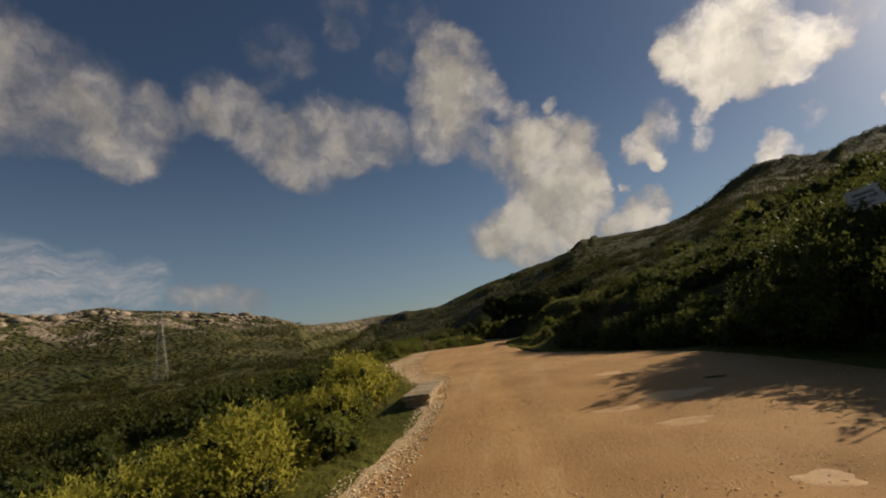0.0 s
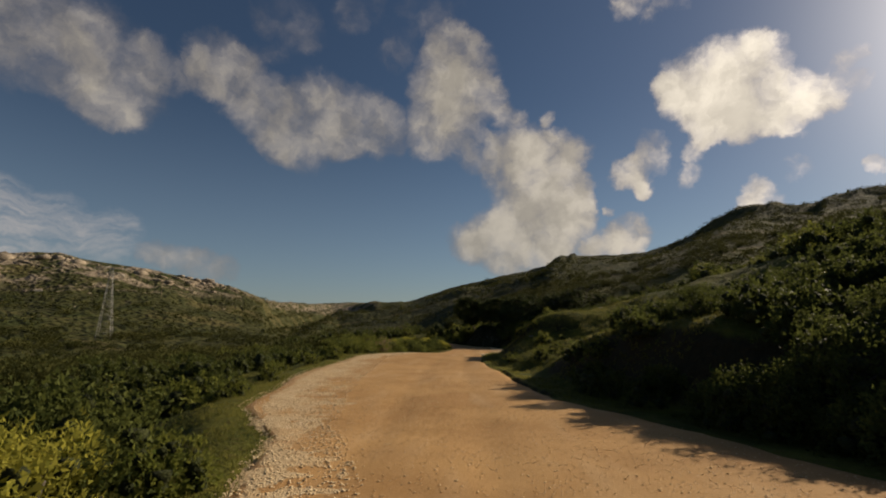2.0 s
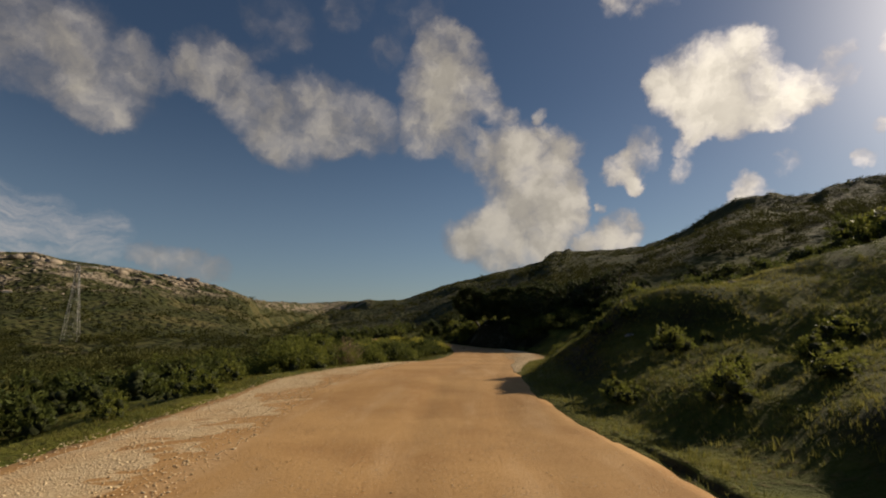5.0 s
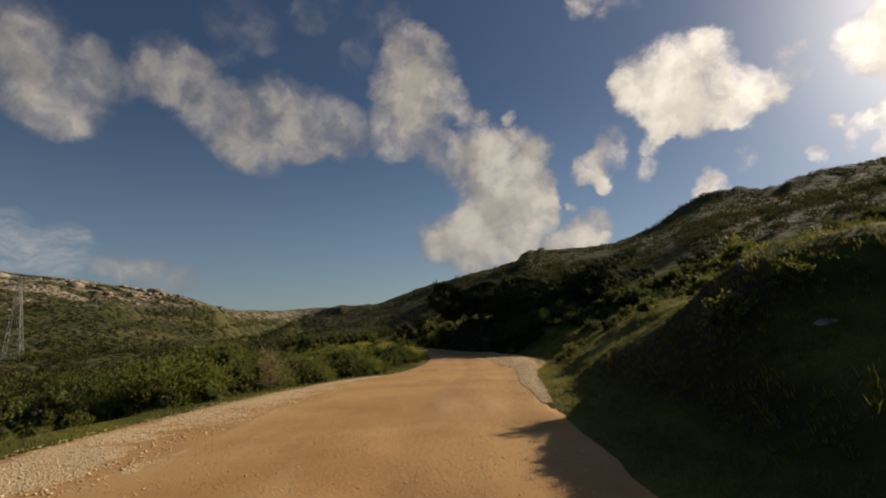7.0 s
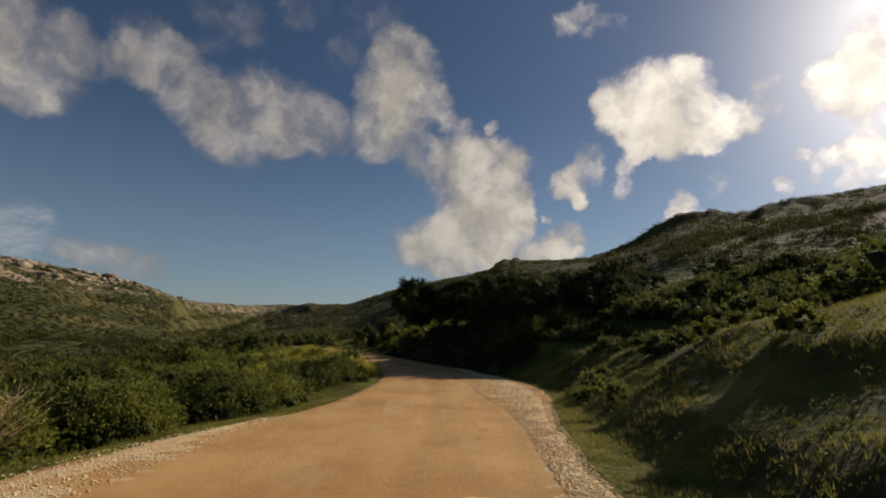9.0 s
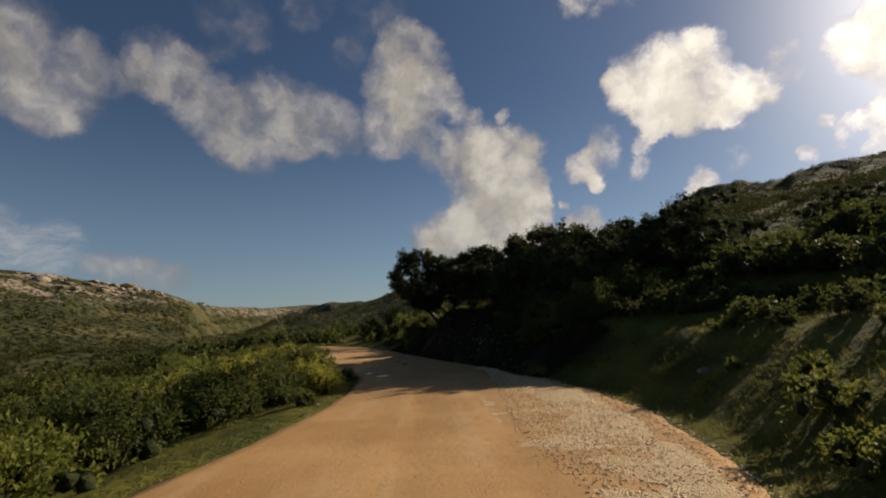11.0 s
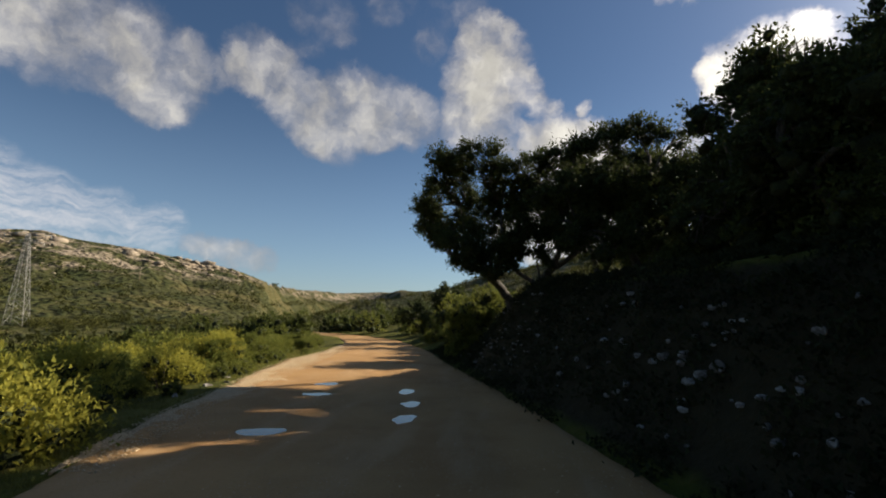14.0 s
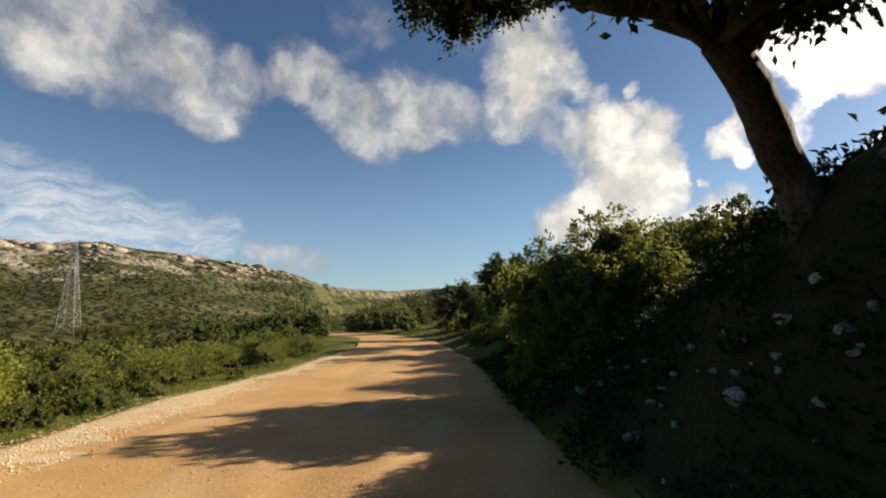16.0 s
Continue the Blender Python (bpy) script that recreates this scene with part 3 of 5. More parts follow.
def potholes(x, y):
    d = 0.0
    for px, py, rx, ry, deep in ((2.18, 3.96, 0.42, 0.32, 0.05), (1.4, 6.75, 0.55, 0.36, 0.045), (1.95, 9.4, 0.45, 0.4, 0.03), (2.25, 7.2, 0.75, 0.45, 0.045), (1.9, 5.8, 0.5, 0.32, 0.03),
                                 (3.2, 8.04, 0.34, 0.28, 0.05), (0.35, 43.3, 0.45, 0.4, 0.035), (-0.78, 66.0, 0.45, 0.4, 0.05), (-1.32, 67.8, 0.45, 0.42, 0.05), (-2.05, 72.3, 0.5, 0.5, 0.05),
                                 (-2.65, 76.2, 0.45, 0.45, 0.05), (-2.98, 78.1, 0.4, 0.5, 0.05), (-0.81, 77.5, 0.35, 1.0, 0.05), (-0.40, 75.3, 0.4, 0.6, 0.045), (-0.26, 73.8, 0.4, 0.6, 0.045),
                                 (-1.9, 31.0, 0.3, 0.4, 0.02), (-1.6, 24.0, 0.3, 0.35, 0.025)):
        q = ((x - px) / rx) ** 2 + ((y - py) / ry) ** 2
        d = d - deep * np.exp(-q * 1.1)
    return d


def road_height(x, y):
    xl, xr = left_edge(y), right_edge(y)
    edge = np.minimum(x - xl, xr - x)
    track = along(y, (0, 0.1), (10, -0.8), (30, -1.1), (37, -0.8), (48, 0.8), (58, 1.4), (66, 1.2), (77, -0.1), (90, -4.5), (100, -6.8), (125, -23.0))
    off = np.abs(x - track)
    ruts = -0.022 * np.exp(-((off - 0.75) / 0.28) ** 2)
    z = road_z(y) + 0.014 * BUMPS(x, y, 1.3) + 0.03 * BUMPS(x + 30, y, 6.0, 2) + ruts + potholes(x, y)
    return z - 0.30 * (1 - ease(edge, -0.26, 0.02)) + 0.02


ry = np.r_[np.arange(-30, 0, 0.5), np.arange(0, 96, 0.16), np.arange(96, 124, 0.5)]
across = np.linspace(0, 1, 44)
Yr = np.repeat(ry[:, None], len(across), 1)
ragged_l, ragged_r = 0.08 * BUMPS(ry, ry * 0 + 3, 0.9, 3), 0.08 * BUMPS(ry, ry * 0 + 40, 0.9, 3)
Xl, Xr = left_edge(ry) - 0.22 + ragged_l, right_edge(ry) + 0.22 + ragged_r
Xr_ = Xl[:, None] + (Xr - Xl)[:, None] * across[None, :]
Zr = road_height(Xr_, Yr)
Zr[:, 0], Zr[:, -1] = road_z(ry) - 0.28, road_z(ry) - 0.28
road = tagged(new("road", grid_geo(Xr_, Yr, Zr).mesh("road", DIRT, True)), "orange-tan packed dirt road with ruts and potholes", "road", kind="structure")


def stand_z(x, y):
    """Height of whatever surface one would stand on."""
    on_road = left_edge(y) + 0.15 < x < right_edge(y) - 0.15
    return float(road_height(np.array(x), np.array(y))) if on_road else float(ground_z(x, y))


# ---------------------------------------------------------------- puddles


def puddle(x, y, rx, ry_, seed, wet=True):
    rnd = random.Random(seed)
    n = 28
    g = Geo()
    ph = [rnd.uniform(0, 6.28) for _ in range(4)]
    ring = []
    for k in range(n):
        a = math.tau * k / n
        s = 1 + 0.16 * math.sin(2 * a + ph[0]) + 0.13 * math.sin(3 * a + ph[1]) + 0.09 * math.sin(5 * a + ph[2])
        ring.append((x + rx * s * math.cos(a), y + ry_ * s * math.sin(a), 0))
    z = stand_z(x, y) + (0.017 if wet else 0.012)
    verts = [(px, py, z) for px, py, _ in ring] + [(x, y, z)]
    g.add(verts, [(k, (k + 1) % n, n) for k in range(n)])
    if not wet:
        g, rings = Geo(), []
        for q in (1.0, 0.75, 0.45, 0.15):
            rim = [(x + (px - x) * q, y + (py - y) * q) for px, py, _ in ring]
            rings += [(px, py, float(road_height(np.array(px), np.array(py))) + (0.006 if q < 1 else -0.004)) for px, py in rim]
        quads = [(k * n + j, k * n + (j + 1) % n, (k + 1) * n + (j + 1) % n, (k + 1) * n + j) for k in range(3) for j in range(n)]
        g.add(rings, quads)
        g.f.append(np.array([[3 * n + j for j in range(n)]]))
        return tagged(new("mud_pan", g.mesh("mud_pan", MUD)), "smooth pale dried mud in a shallow pothole", "mud pan", "dried mud pans on the road")
    ob = new("puddle", g.mesh("puddle", WATER))
    return tagged(ob, "shallow muddy puddle in a pothole of the dirt road", "puddle", "puddles on the road")


for i, (px, py, rx, ry_) in enumerate(((-0.78, 66.0, 0.26, 0.24), (-2.05, 72.3, 0.32, 0.34), (-2.65, 76.2, 0.30, 0.26), (-2.98, 78.1, 0.28, 0.34), (-0.81, 77.5, 0.20, 0.66),
                                       (-0.40, 75.3, 0.20, 0.32), (-0.26, 73.8, 0.20, 0.36), (-1.32, 67.8, 0.28, 0.26), (3.2, 8.04, 0.17, 0.12))):
    puddle(px, py, rx, ry_, i)
for i, (px, py, rx, ry_) in enumerate(((1.95, 9.4, 0.28, 0.22), (1.4, 6.75, 0.34, 0.20), (2.25, 7.2, 0.55, 0.28), (1.9, 5.8, 0.34, 0.18), (2.18, 3.96, 0.26, 0.18), (0.28, 43.14, 0.16, 0.22))):
    puddle(px, py, rx, ry_, 20 + i, False)

# ---------------------------------------------------------------- earth lip along the right edge

lip_y = np.arange(18.5, 30.0, 0.12)
lip_u = np.linspace(-0.34, 0.34, 11)
Yk = np.repeat(lip_y[:, None], len(lip_u), 1)
Xk = right_edge(Yk) + 0.22 + lip_u[None] + 0.07 * BUMPS(Yk, Yk * 0 + 70, 1.1, 3)
lip_h = 0.08 * np.clip(np.minimum(lip_y - 18.5, 30.0 - lip_y) / 2.5, 0, 1) * (1 + 0.45 * BUMPS(lip_y, lip_y * 0 + 5, 0.8, 3))
Zk = road_z(Yk) - 0.10 + (lip_h[:, None] + 0.10) * np.exp(-(lip_u[None] / 0.15) ** 2) + 0.02 * BUMPS(Xk, Yk, 0.25, 3)
tagged(new("verge_lip", grid_geo(Xk, Yk, Zk).mesh("verge_lip", GROUND, True)), "low crumbling grassy earth lip along the road edge", "verge", kind="structure")

# ---------------------------------------------------------------- foliage


def leaf_blades(at, out, length, width, rng, droop=0.0):
    """Leaves at the given points, leaning outwards."""
    n = len(at)
    axis = out * 0.9 + rng.normal(size=(n, 3)) * 0.75 + np.array([0, 0, 0.25 - droop])
    axis /= np.linalg.norm(axis, axis=1, keepdims=True) + 1e-9
    side = np.cross(axis, rng.normal(size=(n, 3)))
    side /= np.linalg.norm(side, axis=1, keepdims=True) + 1e-9
    l = (length * rng.uniform(0.65, 1.25, n))[:, None]
    w = l * width * 0.5
    verts = np.stack([at, at + axis * l * 0.55 + side * w * 1.2, at + axis * l - side * w * 0.7], 1).reshape(-1, 3)
    return verts, np.arange(3 * n).reshape(n, 3)


def oval_leaves(at, out, length, width, rng):
    """Four-cornered leaves, a little folded along the rib."""
    n = len(at)
    axis = out * 0.8 + rng.normal(size=(n, 3)) * 0.8 + np.array([0, 0, 0.1])
    axis /= np.linalg.norm(axis, axis=1, keepdims=True) + 1e-9
    side = np.cross(axis, rng.normal(size=(n, 3)))
    side /= np.linalg.norm(side, axis=1, keepdims=True) + 1e-9
    lift = np.cross(axis, side)
    l = (length * rng.uniform(0.6, 1.25, n))[:, None]
    mid, w = at + axis * l * 0.45, l * width * 0.5
    verts = np.stack([at, mid + side * w + lift * w * 0.3, at + axis * l, mid - side * w + lift * w * 0.3], 1).reshape(-1, 3)
    return verts, np.arange(4 * n).reshape(n, 4)


def crown_geo(blobs, count, length, width, rng, per=22, squash=1.0, tuft=0.20, low=-0.55, blade=None):
    """Leaves in tufts spread over the outside of lumpy blobs (x, y, z, radius)."""
    b = np.array(blobs, float)
    weight = b[:, 3] ** 2
    tufts = max(count // per, 1)
    which = rng.choice(len(b), tufts, p=weight / weight.sum())
    d = rng.normal(size=(tufts, 3))
    d /= np.linalg.norm(d, axis=1, keepdims=True)
    d[:, 2] = np.where(d[:, 2] < low, -d[:, 2], d[:, 2])
    radius = b[which, 3] * (1 - np.abs(rng.normal(0, 0.16, tufts)) + 0.10 * rng.normal(size=tufts))
    centre = b[which, :3] + d * radius[:, None] * [1, 1, squash]
    idx = np.repeat(np.arange(tufts), per)
    spread = rng.normal(size=(len(idx), 3)) * (tuft * b[which, 3].clip(0.25, 1.2))[idx][:, None] * rng.uniform(0.5, 1.2, tufts)[idx][:, None]
    g = Geo()
    v, f = (blade or leaf_blades)(centre[idx] + spread, d[idx], length, width, rng)
    g.add(v, f)
    return g


LUMP_BM = bmesh.new()
bmesh.ops.create_icosphere(LUMP_BM, subdivisions=1, radius=1.0)
LUMP_V = np.array([v.co[:] for v in LUMP_BM.verts])
LUMP_F = np.array([[v.index for v in f.verts] for f in LUMP_BM.faces])
LUMP_BM.free()


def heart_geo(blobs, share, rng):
    """Rough opaque lumps under a crown's leaves, coloured as the shade inside it."""
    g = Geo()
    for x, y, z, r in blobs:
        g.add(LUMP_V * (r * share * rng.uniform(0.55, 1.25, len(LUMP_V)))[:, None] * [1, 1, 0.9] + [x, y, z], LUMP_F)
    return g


def stems_geo(reach, height, count, thick, rng):
    g = Geo()
    for k in range(count):
        a = math.tau * k / count + rng.uniform(-0.4, 0.4)
        r = reach * rng.uniform(0.35, 0.9)
        end = Vector((math.cos(a) * r, math.sin(a) * r, height * rng.uniform(0.6, 0.95)))
        mid = Vector((end.x * 0.4, end.y * 0.4, end.z * 0.55))
        g.tube([(0.04 * math.cos(a), 0.04 * math.sin(a), -0.12), mid, end], [thick, thick * 0.7, thick * 0.25], 5)
    return g


def shrub(seed, reach, height, leaves, length, width, leaf_mat, label, per=22, lumps=9):
    """A bush of several stems; reach is its half-width."""
    rng = np.random.default_rng(seed)
    base = new("shrub")
    blobs = []
    for k in range(lumps):
        a, r = rng.uniform(0, math.tau), reach * math.sqrt(rng.uniform(0.0, 0.55))
        size = reach * rng.uniform(0.32, 0.52)
        top = height * (1 - 0.45 * (r / reach) ** 2) * rng.uniform(0.72, 1.0)
        blobs.append((math.cos(a) * r, math.sin(a) * r, max(top - size, size * 0.35), size))
        if top > 1.7 * size:
            blobs.append((math.cos(a) * r * 1.25, math.sin(a) * r * 1.25, min(top * 0.38, size * 0.8), size))
    part("crown", crown_geo(blobs, leaves, length, width, rng, per), leaf_mat, base)
    part("shade_core", heart_geo(blobs, 0.34, rng), INNER, base)
    part("woody_base", stems_geo(reach * 0.7, height * 0.6, 5, 0.022 * height, rng), BARK, base)
    return tagged(base, label, "shrub", "shrubs of the hillside")


def dead_bush(seed, reach, height):
    rng = np.random.default_rng(seed)
    base = new("dead_bush")
    g = Geo()
    for k in range(170):
        a, tilt = rng.uniform(0, math.tau), rng.uniform(0.1, 1.15)
        l = height * rng.uniform(0.6, 1.1)
        d = Vector((math.cos(a) * math.sin(tilt), math.sin(a) * math.sin(tilt), math.cos(tilt)))
        mid, end = d * l * 0.5 + Vector((0, 0, 0.05)), d * l + Vector(rng.normal(0, 0.08, 3).tolist())
        g.tube([(0, 0, -0.1), mid, end], [0.008, 0.005, 0.002], 4)
        for _ in range(3):
            s = mid.lerp(end, rng.uniform(0.1, 0.8))
            g.tube([s, s + Vector(rng.normal(0, 0.13, 3).tolist()) + Vector((0, 0, 0.08))], [0.005, 0.002], 3)
    part("twig_mass", g, DRY_TWIG, base)
    return tagged(base, "dry reddish-brown leafless bush at the road verge", "dead bush")


def put(proto, spots, keep_first):
    """Places the thing at the first spot and copies of it at the others: (x, y, scale, turn, sink)."""
    for i, (x, y, s, turn, sink) in enumerate(spots):
        m = Matrix.Translation((x, y, stand_z(x, y) - sink)) @ Matrix.Rotation(turn, 4, "Z") @ Matrix.Scale(s, 4)
        if i == 0 and keep_first:
            proto.matrix_basis = m
        else:
            keep = proto.scale.copy()
            proto.scale = (1, 1, 1)
            copy_thing(proto, m)
            proto.scale = keep


SHRUBS = {
    "dark": [shrub(11 + i, 1.0, h, 4200, 0.085, 0.62, DARK_LEAF, "dense dark green lentisk bush on the slope") for i, h in enumerate((1.5, 1.8, 1.3))],
    "green": [shrub(21 + i, 1.0, h, 4600, 0.080, 0.60, GREEN_LEAF, "leafy green bush in low sunlight") for i, h in enumerate((1.3, 1.6, 1.15))],
    "yellow": [shrub(31 + i, 0.8, h, 5600, 0.066, 0.55, YELLOW_LEAF, "yellow-green spurge bush beside the road", 16, 12) for i, h in enumerate((1.1, 1.3))],
}
spots = {k: [[] for _ in v] for k, v in SHRUBS.items()}
spots["mid_dark"], spots["mid_green"] = [[]], [[]]
place = random.Random(5)


def strew(kind, count, x_of, y0, y1, size, gap, clear=0.35):
    """Random spots in a strip; x_of gives the strip's two sides at y."""
    done = []
    for _ in range(count * 12):
        if len(done) == count:
            break
        y = place.uniform(y0, y1)
        a, b = x_of(y)
        x, s = place.uniform(a, b), place.uniform(*size)
        reach = s * 0.8
        if left_edge(y) - clear < x + reach and x - reach < right_edge(y) + clear:
            continue
        if any((x - u) ** 2 + (y - v) ** 2 < (gap * (s + q)) ** 2 for u, v, q in done):
            continue
        done.append((x, y, s))
        spots[kind][place.randrange(len(spots[kind]))].append((x, y, s, place.uniform(0, 6.28), 0.05))


off_l = lambda a, b: (lambda y: (left_edge(y) - b, left_edge(y) - a))
off_r = lambda a, b: (lambda y: (right_edge(y) + a, right_edge(y) + b))
# left of the road
strew("yellow", 34, off_l(1.1, 8.0), 2.0, 13.5, (0.8, 1.15), 0.45)
strew("dark", 8, off_l(1.6, 7.0), 9.5, 15.0, (0.7, 1.0), 0.55)
strew("yellow", 30, off_l(2.5, 11.0), 3.5, 15.0, (0.8, 1.15), 0.42)
strew("mid_green", 24, off_l(0.5, 1.7), 5.0, 38.0, (0.21, 0.46), 0.5, 0.05)
strew("mid_dark", 40, off_l(4.0, 22.0), 14.0, 42.0, (0.9, 1.5), 0.55)
strew("mid_green", 18, off_l(3.5, 20.0), 14.0, 42.0, (0.8, 1.2), 0.55)
strew("green", 12, off_l(1.6, 5.0), 41.0, 55.0, (0.85, 1.5), 0.42)
for x, y, k in ((-8.3, 45.6, 1.65), (-9.2, 47.0, 1.6), (-7.4, 47.6, 1.5)):
    spots["green"][place.randrange(3)].append((x, y, k, place.uniform(0, 6.28), 0.05))
strew("green", 5, off_l(1.6, 6.0), 43.0, 57.0, (1.05, 1.3), 0.44)
strew("dark", 8, off_l(1.6, 6.0), 43.0, 57.0, (0.8, 1.4), 0.42)
strew("mid_dark", 26, off_l(6.0, 22.0), 42.0, 72.0, (1.0, 1.5), 0.55)
strew("dark", 10, off_l(1.2, 6.0), 57.0, 66.0, (0.85, 1.15), 0.46)
strew("yellow", 22, off_l(1.2, 8.0), 60.0, 73.0, (1.0, 1.35), 0.5)
strew("green", 46, off_l(0.9, 6.0), 70.0, 99.0, (0.7, 1.0), 0.36)
strew("yellow", 12, off_l(1.4, 7.0), 72.0, 84.0, (0.9, 1.3), 0.5)
strew("mid_green", 100, off_l(5.5, 30.0), 66.0, 116.0, (0.8, 1.2), 0.46)
strew("mid_green", 14, off_l(0.2, 1.1), 56.0, 92.0, (0.21, 0.42), 0.5, 0.0)
strew("mid_green", 26, off_l(8.0, 24.0), 2.0, 15.0, (0.8, 1.15), 0.5)
strew("mid_dark", 90, lambda y: (-0.45 * (y - 40) - 6, -0.06 * (y - 40) - 4), 112.0, 190.0, (1.4, 2.3), 0.5)
# right of the road
for x, y, k in ((6.0, 8.9, 1.1), (6.3, 9.9, 1.25), (7.1, 10.7, 1.25), (7.6, 9.7, 1.2), (8.3, 10.9, 1.2), (6.9, 8.2, 1.1), (5.9, 10.8, 0.8), (9.2, 11.2, 1.1)):
    spots["dark"][place.randrange(3)].append((x, y, k, place.uniform(0, 6.28), 0.05))
strew("dark", 13, off_r(0.55, 2.4), 9.0, 17.0, (0.55, 0.85), 0.42, 0.2)
strew("dark", 10, off_r(1.4, 5.0), 64.5, 69.0, (0.6, 1.0), 0.44)
strew("mid_dark", 56, off_r(8.5, 20.0), 48.0, 66.0, (0.8, 1.15), 0.44)
strew("mid_dark", 24, off_r(3.0, 8.5), 53.0, 65.0, (0.2, 0.34), 0.5)
strew("dark", 8, off_r(1.2, 6.0), 3.5, 8.0, (0.8, 1.1), 0.44)
strew("dark", 14, off_r(1.4, 5.0), 11.8, 24.0, (0.38, 0.58), 0.5)
strew("mid_dark", 80, off_r(1.6, 11.0), 10.0, 25.0, (0.4, 0.65), 0.45)
strew("mid_dark", 24, off_r(4.5, 20.0), 2.0, 11.0, (0.8, 1.15), 0.44)
strew("mid_dark", 60, off_r(5.0, 22.0), 12.0, 30.0, (0.45, 0.75), 0.55)
strew("mid_dark", 60, off_r(3.5, 18.0), 52.0, 63.0, (0.35, 0.6), 0.55)
strew("mid_dark", 40, off_r(3.0, 16.0), 62.5, 66.0, (0.35, 0.6), 0.45)
strew("mid_dark", 80, off_r(3.0, 20.0), 66.0, 74.0, (0.5, 0.75), 0.42)
strew("mid_dark", 16, off_r(5.0, 14.0), 40.0, 57.0, (0.25, 0.45), 0.7)
strew("mid_green", 12, off_r(1.0, 6.0), 22.0, 60.0, (0.17, 0.34), 0.6, 0.1)
strew("mid_green", 24, off_r(0.4, 6.0), 22.0, 60.0, (0.21, 0.46), 0.6, 0.1)
strew("mid_dark", 64, off_r(14.0, 42.0), 24.0, 62.0, (0.9, 1.7), 0.5)
strew("mid_dark", 24, off_r(19.0, 45.0), 60.0, 84.0, (0.9, 1.7), 0.5)
strew("mid_green", 14, off_r(9.0, 26.0), 36.0, 60.0, (0.9, 1.4), 0.6)
strew("mid_dark", 14, off_r(7.0, 14.0), 71.0, 78.0, (0.7, 1.0), 0.5)
strew("dark", 8, off_r(1.2, 4.0), 64.5, 69.0, (0.5, 0.75), 0.42)
strew("dark", 16, off_r(1.6, 5.5), 68.5, 76.5, (0.38, 0.6), 0.5)
strew("green", 18, off_r(1.3, 6.0), 87.5, 98.0, (0.6, 0.8), 0.40)
strew("green", 12, off_r(0.9, 3.0), 88.5, 99.0, (0.6, 0.85), 0.40)
strew("mid_green", 24, off_r(2.0, 16.0), 96.0, 118.0, (1.0, 1.6), 0.5)
for kind, protos in SHRUBS.items():
    for proto, s in zip(protos, spots[kind]):
        put(proto, s, True)


def joined_bushes(name, seed, where, leaf_mat, leaves, length):
    """Many bushes of the middle distance in one mesh: foliage and dark inside."""
    rng = np.random.default_rng(seed)
    forms = []
    for k in range(4):
        blobs = []
        for _ in range(8):
            a, r = rng.uniform(0, math.tau), math.sqrt(rng.uniform(0, 0.55))
            size = rng.uniform(0.32, 0.52)
            top = rng.uniform(1.2, 1.7) * (1 - 0.45 * r * r) * rng.uniform(0.75, 1.0)
            blobs.append((math.cos(a) * r, math.sin(a) * r, max(top - size, size * 0.3), size))
        blobs += [(0.68 * math.cos(q), 0.68 * math.sin(q), 0.3, 0.42) for q in (0.4, 1.7, 2.9, 4.1, 5.3)]
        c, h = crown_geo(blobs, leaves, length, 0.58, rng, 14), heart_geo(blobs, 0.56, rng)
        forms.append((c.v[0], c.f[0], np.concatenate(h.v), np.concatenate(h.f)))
    crowns, hearts = Geo(), Geo()
    for i, (x, y, s, turn, _) in enumerate(where):
        cv, cf, hv, hf = forms[i % 4]
        c, q = math.cos(turn) * s, math.sin(turn) * s
        m = np.array([[c, -q, 0], [q, c, 0], [0, 0, s]])
        at = np.array([x, y, float(ground_z(x, y)) - 0.05])
        crowns.add(cv @ m.T + at, cf)
        hearts.add(hv @ m.T + at, hf)
    tagged(new(name, crowns.mesh(name, leaf_mat)), "rounded bushes of the scrub beside the road", "scrub", kind="stuff")
    tagged(new(name + "_shade", hearts.mesh(name + "_shade", INNER)), "filler lumps inside the scrub bushes, coloured dark as their inner shade", "scrub", kind="stuff")


def dome_bush(seed, rows, leaves, leaf_mat, label, turn=0.0):
    """A broad clipped-looking bush; rows of (x, y, radius of the lump, height of its top)."""
    rng = np.random.default_rng(seed)
    base = new("shrub")
    cx, cy = rows[0][0], rows[0][1]
    cz = float(ground_z(cx, cy)) - 0.1
    base.location = (cx, cy, cz)
    blobs = []
    for x, y, r, top in rows:
        z = top - r
        while z > float(ground_z(x, y)) - 0.1:
            blobs.append((x - cx, y - cy, z - cz, r))
            z -= r * 1.1
    lumps = []
    for x, y, z, r in blobs:
        for _ in range(9):
            d = Vector(rng.normal(size=3).tolist()).normalized() * r * 0.66
            lumps.append((x + d.x, y + d.y, z + d.z, r * rng.uniform(0.36, 0.5)))
    part("crown", crown_geo(lumps, leaves, 0.066, 0.62, rng, 16, 0.9, 0.13, -0.9, oval_leaves), leaf_mat, base)
    part("shade_core", heart_geo([(x, y, z, r * 0.8) for x, y, z, r in blobs], 0.72, rng), INNER, base)
    part("woody_base", stems_geo(0.7, 1.0, 6, 0.05, rng), BARK, base)
    return tagged(base, label, "shrub", "shrubs of the hillside")


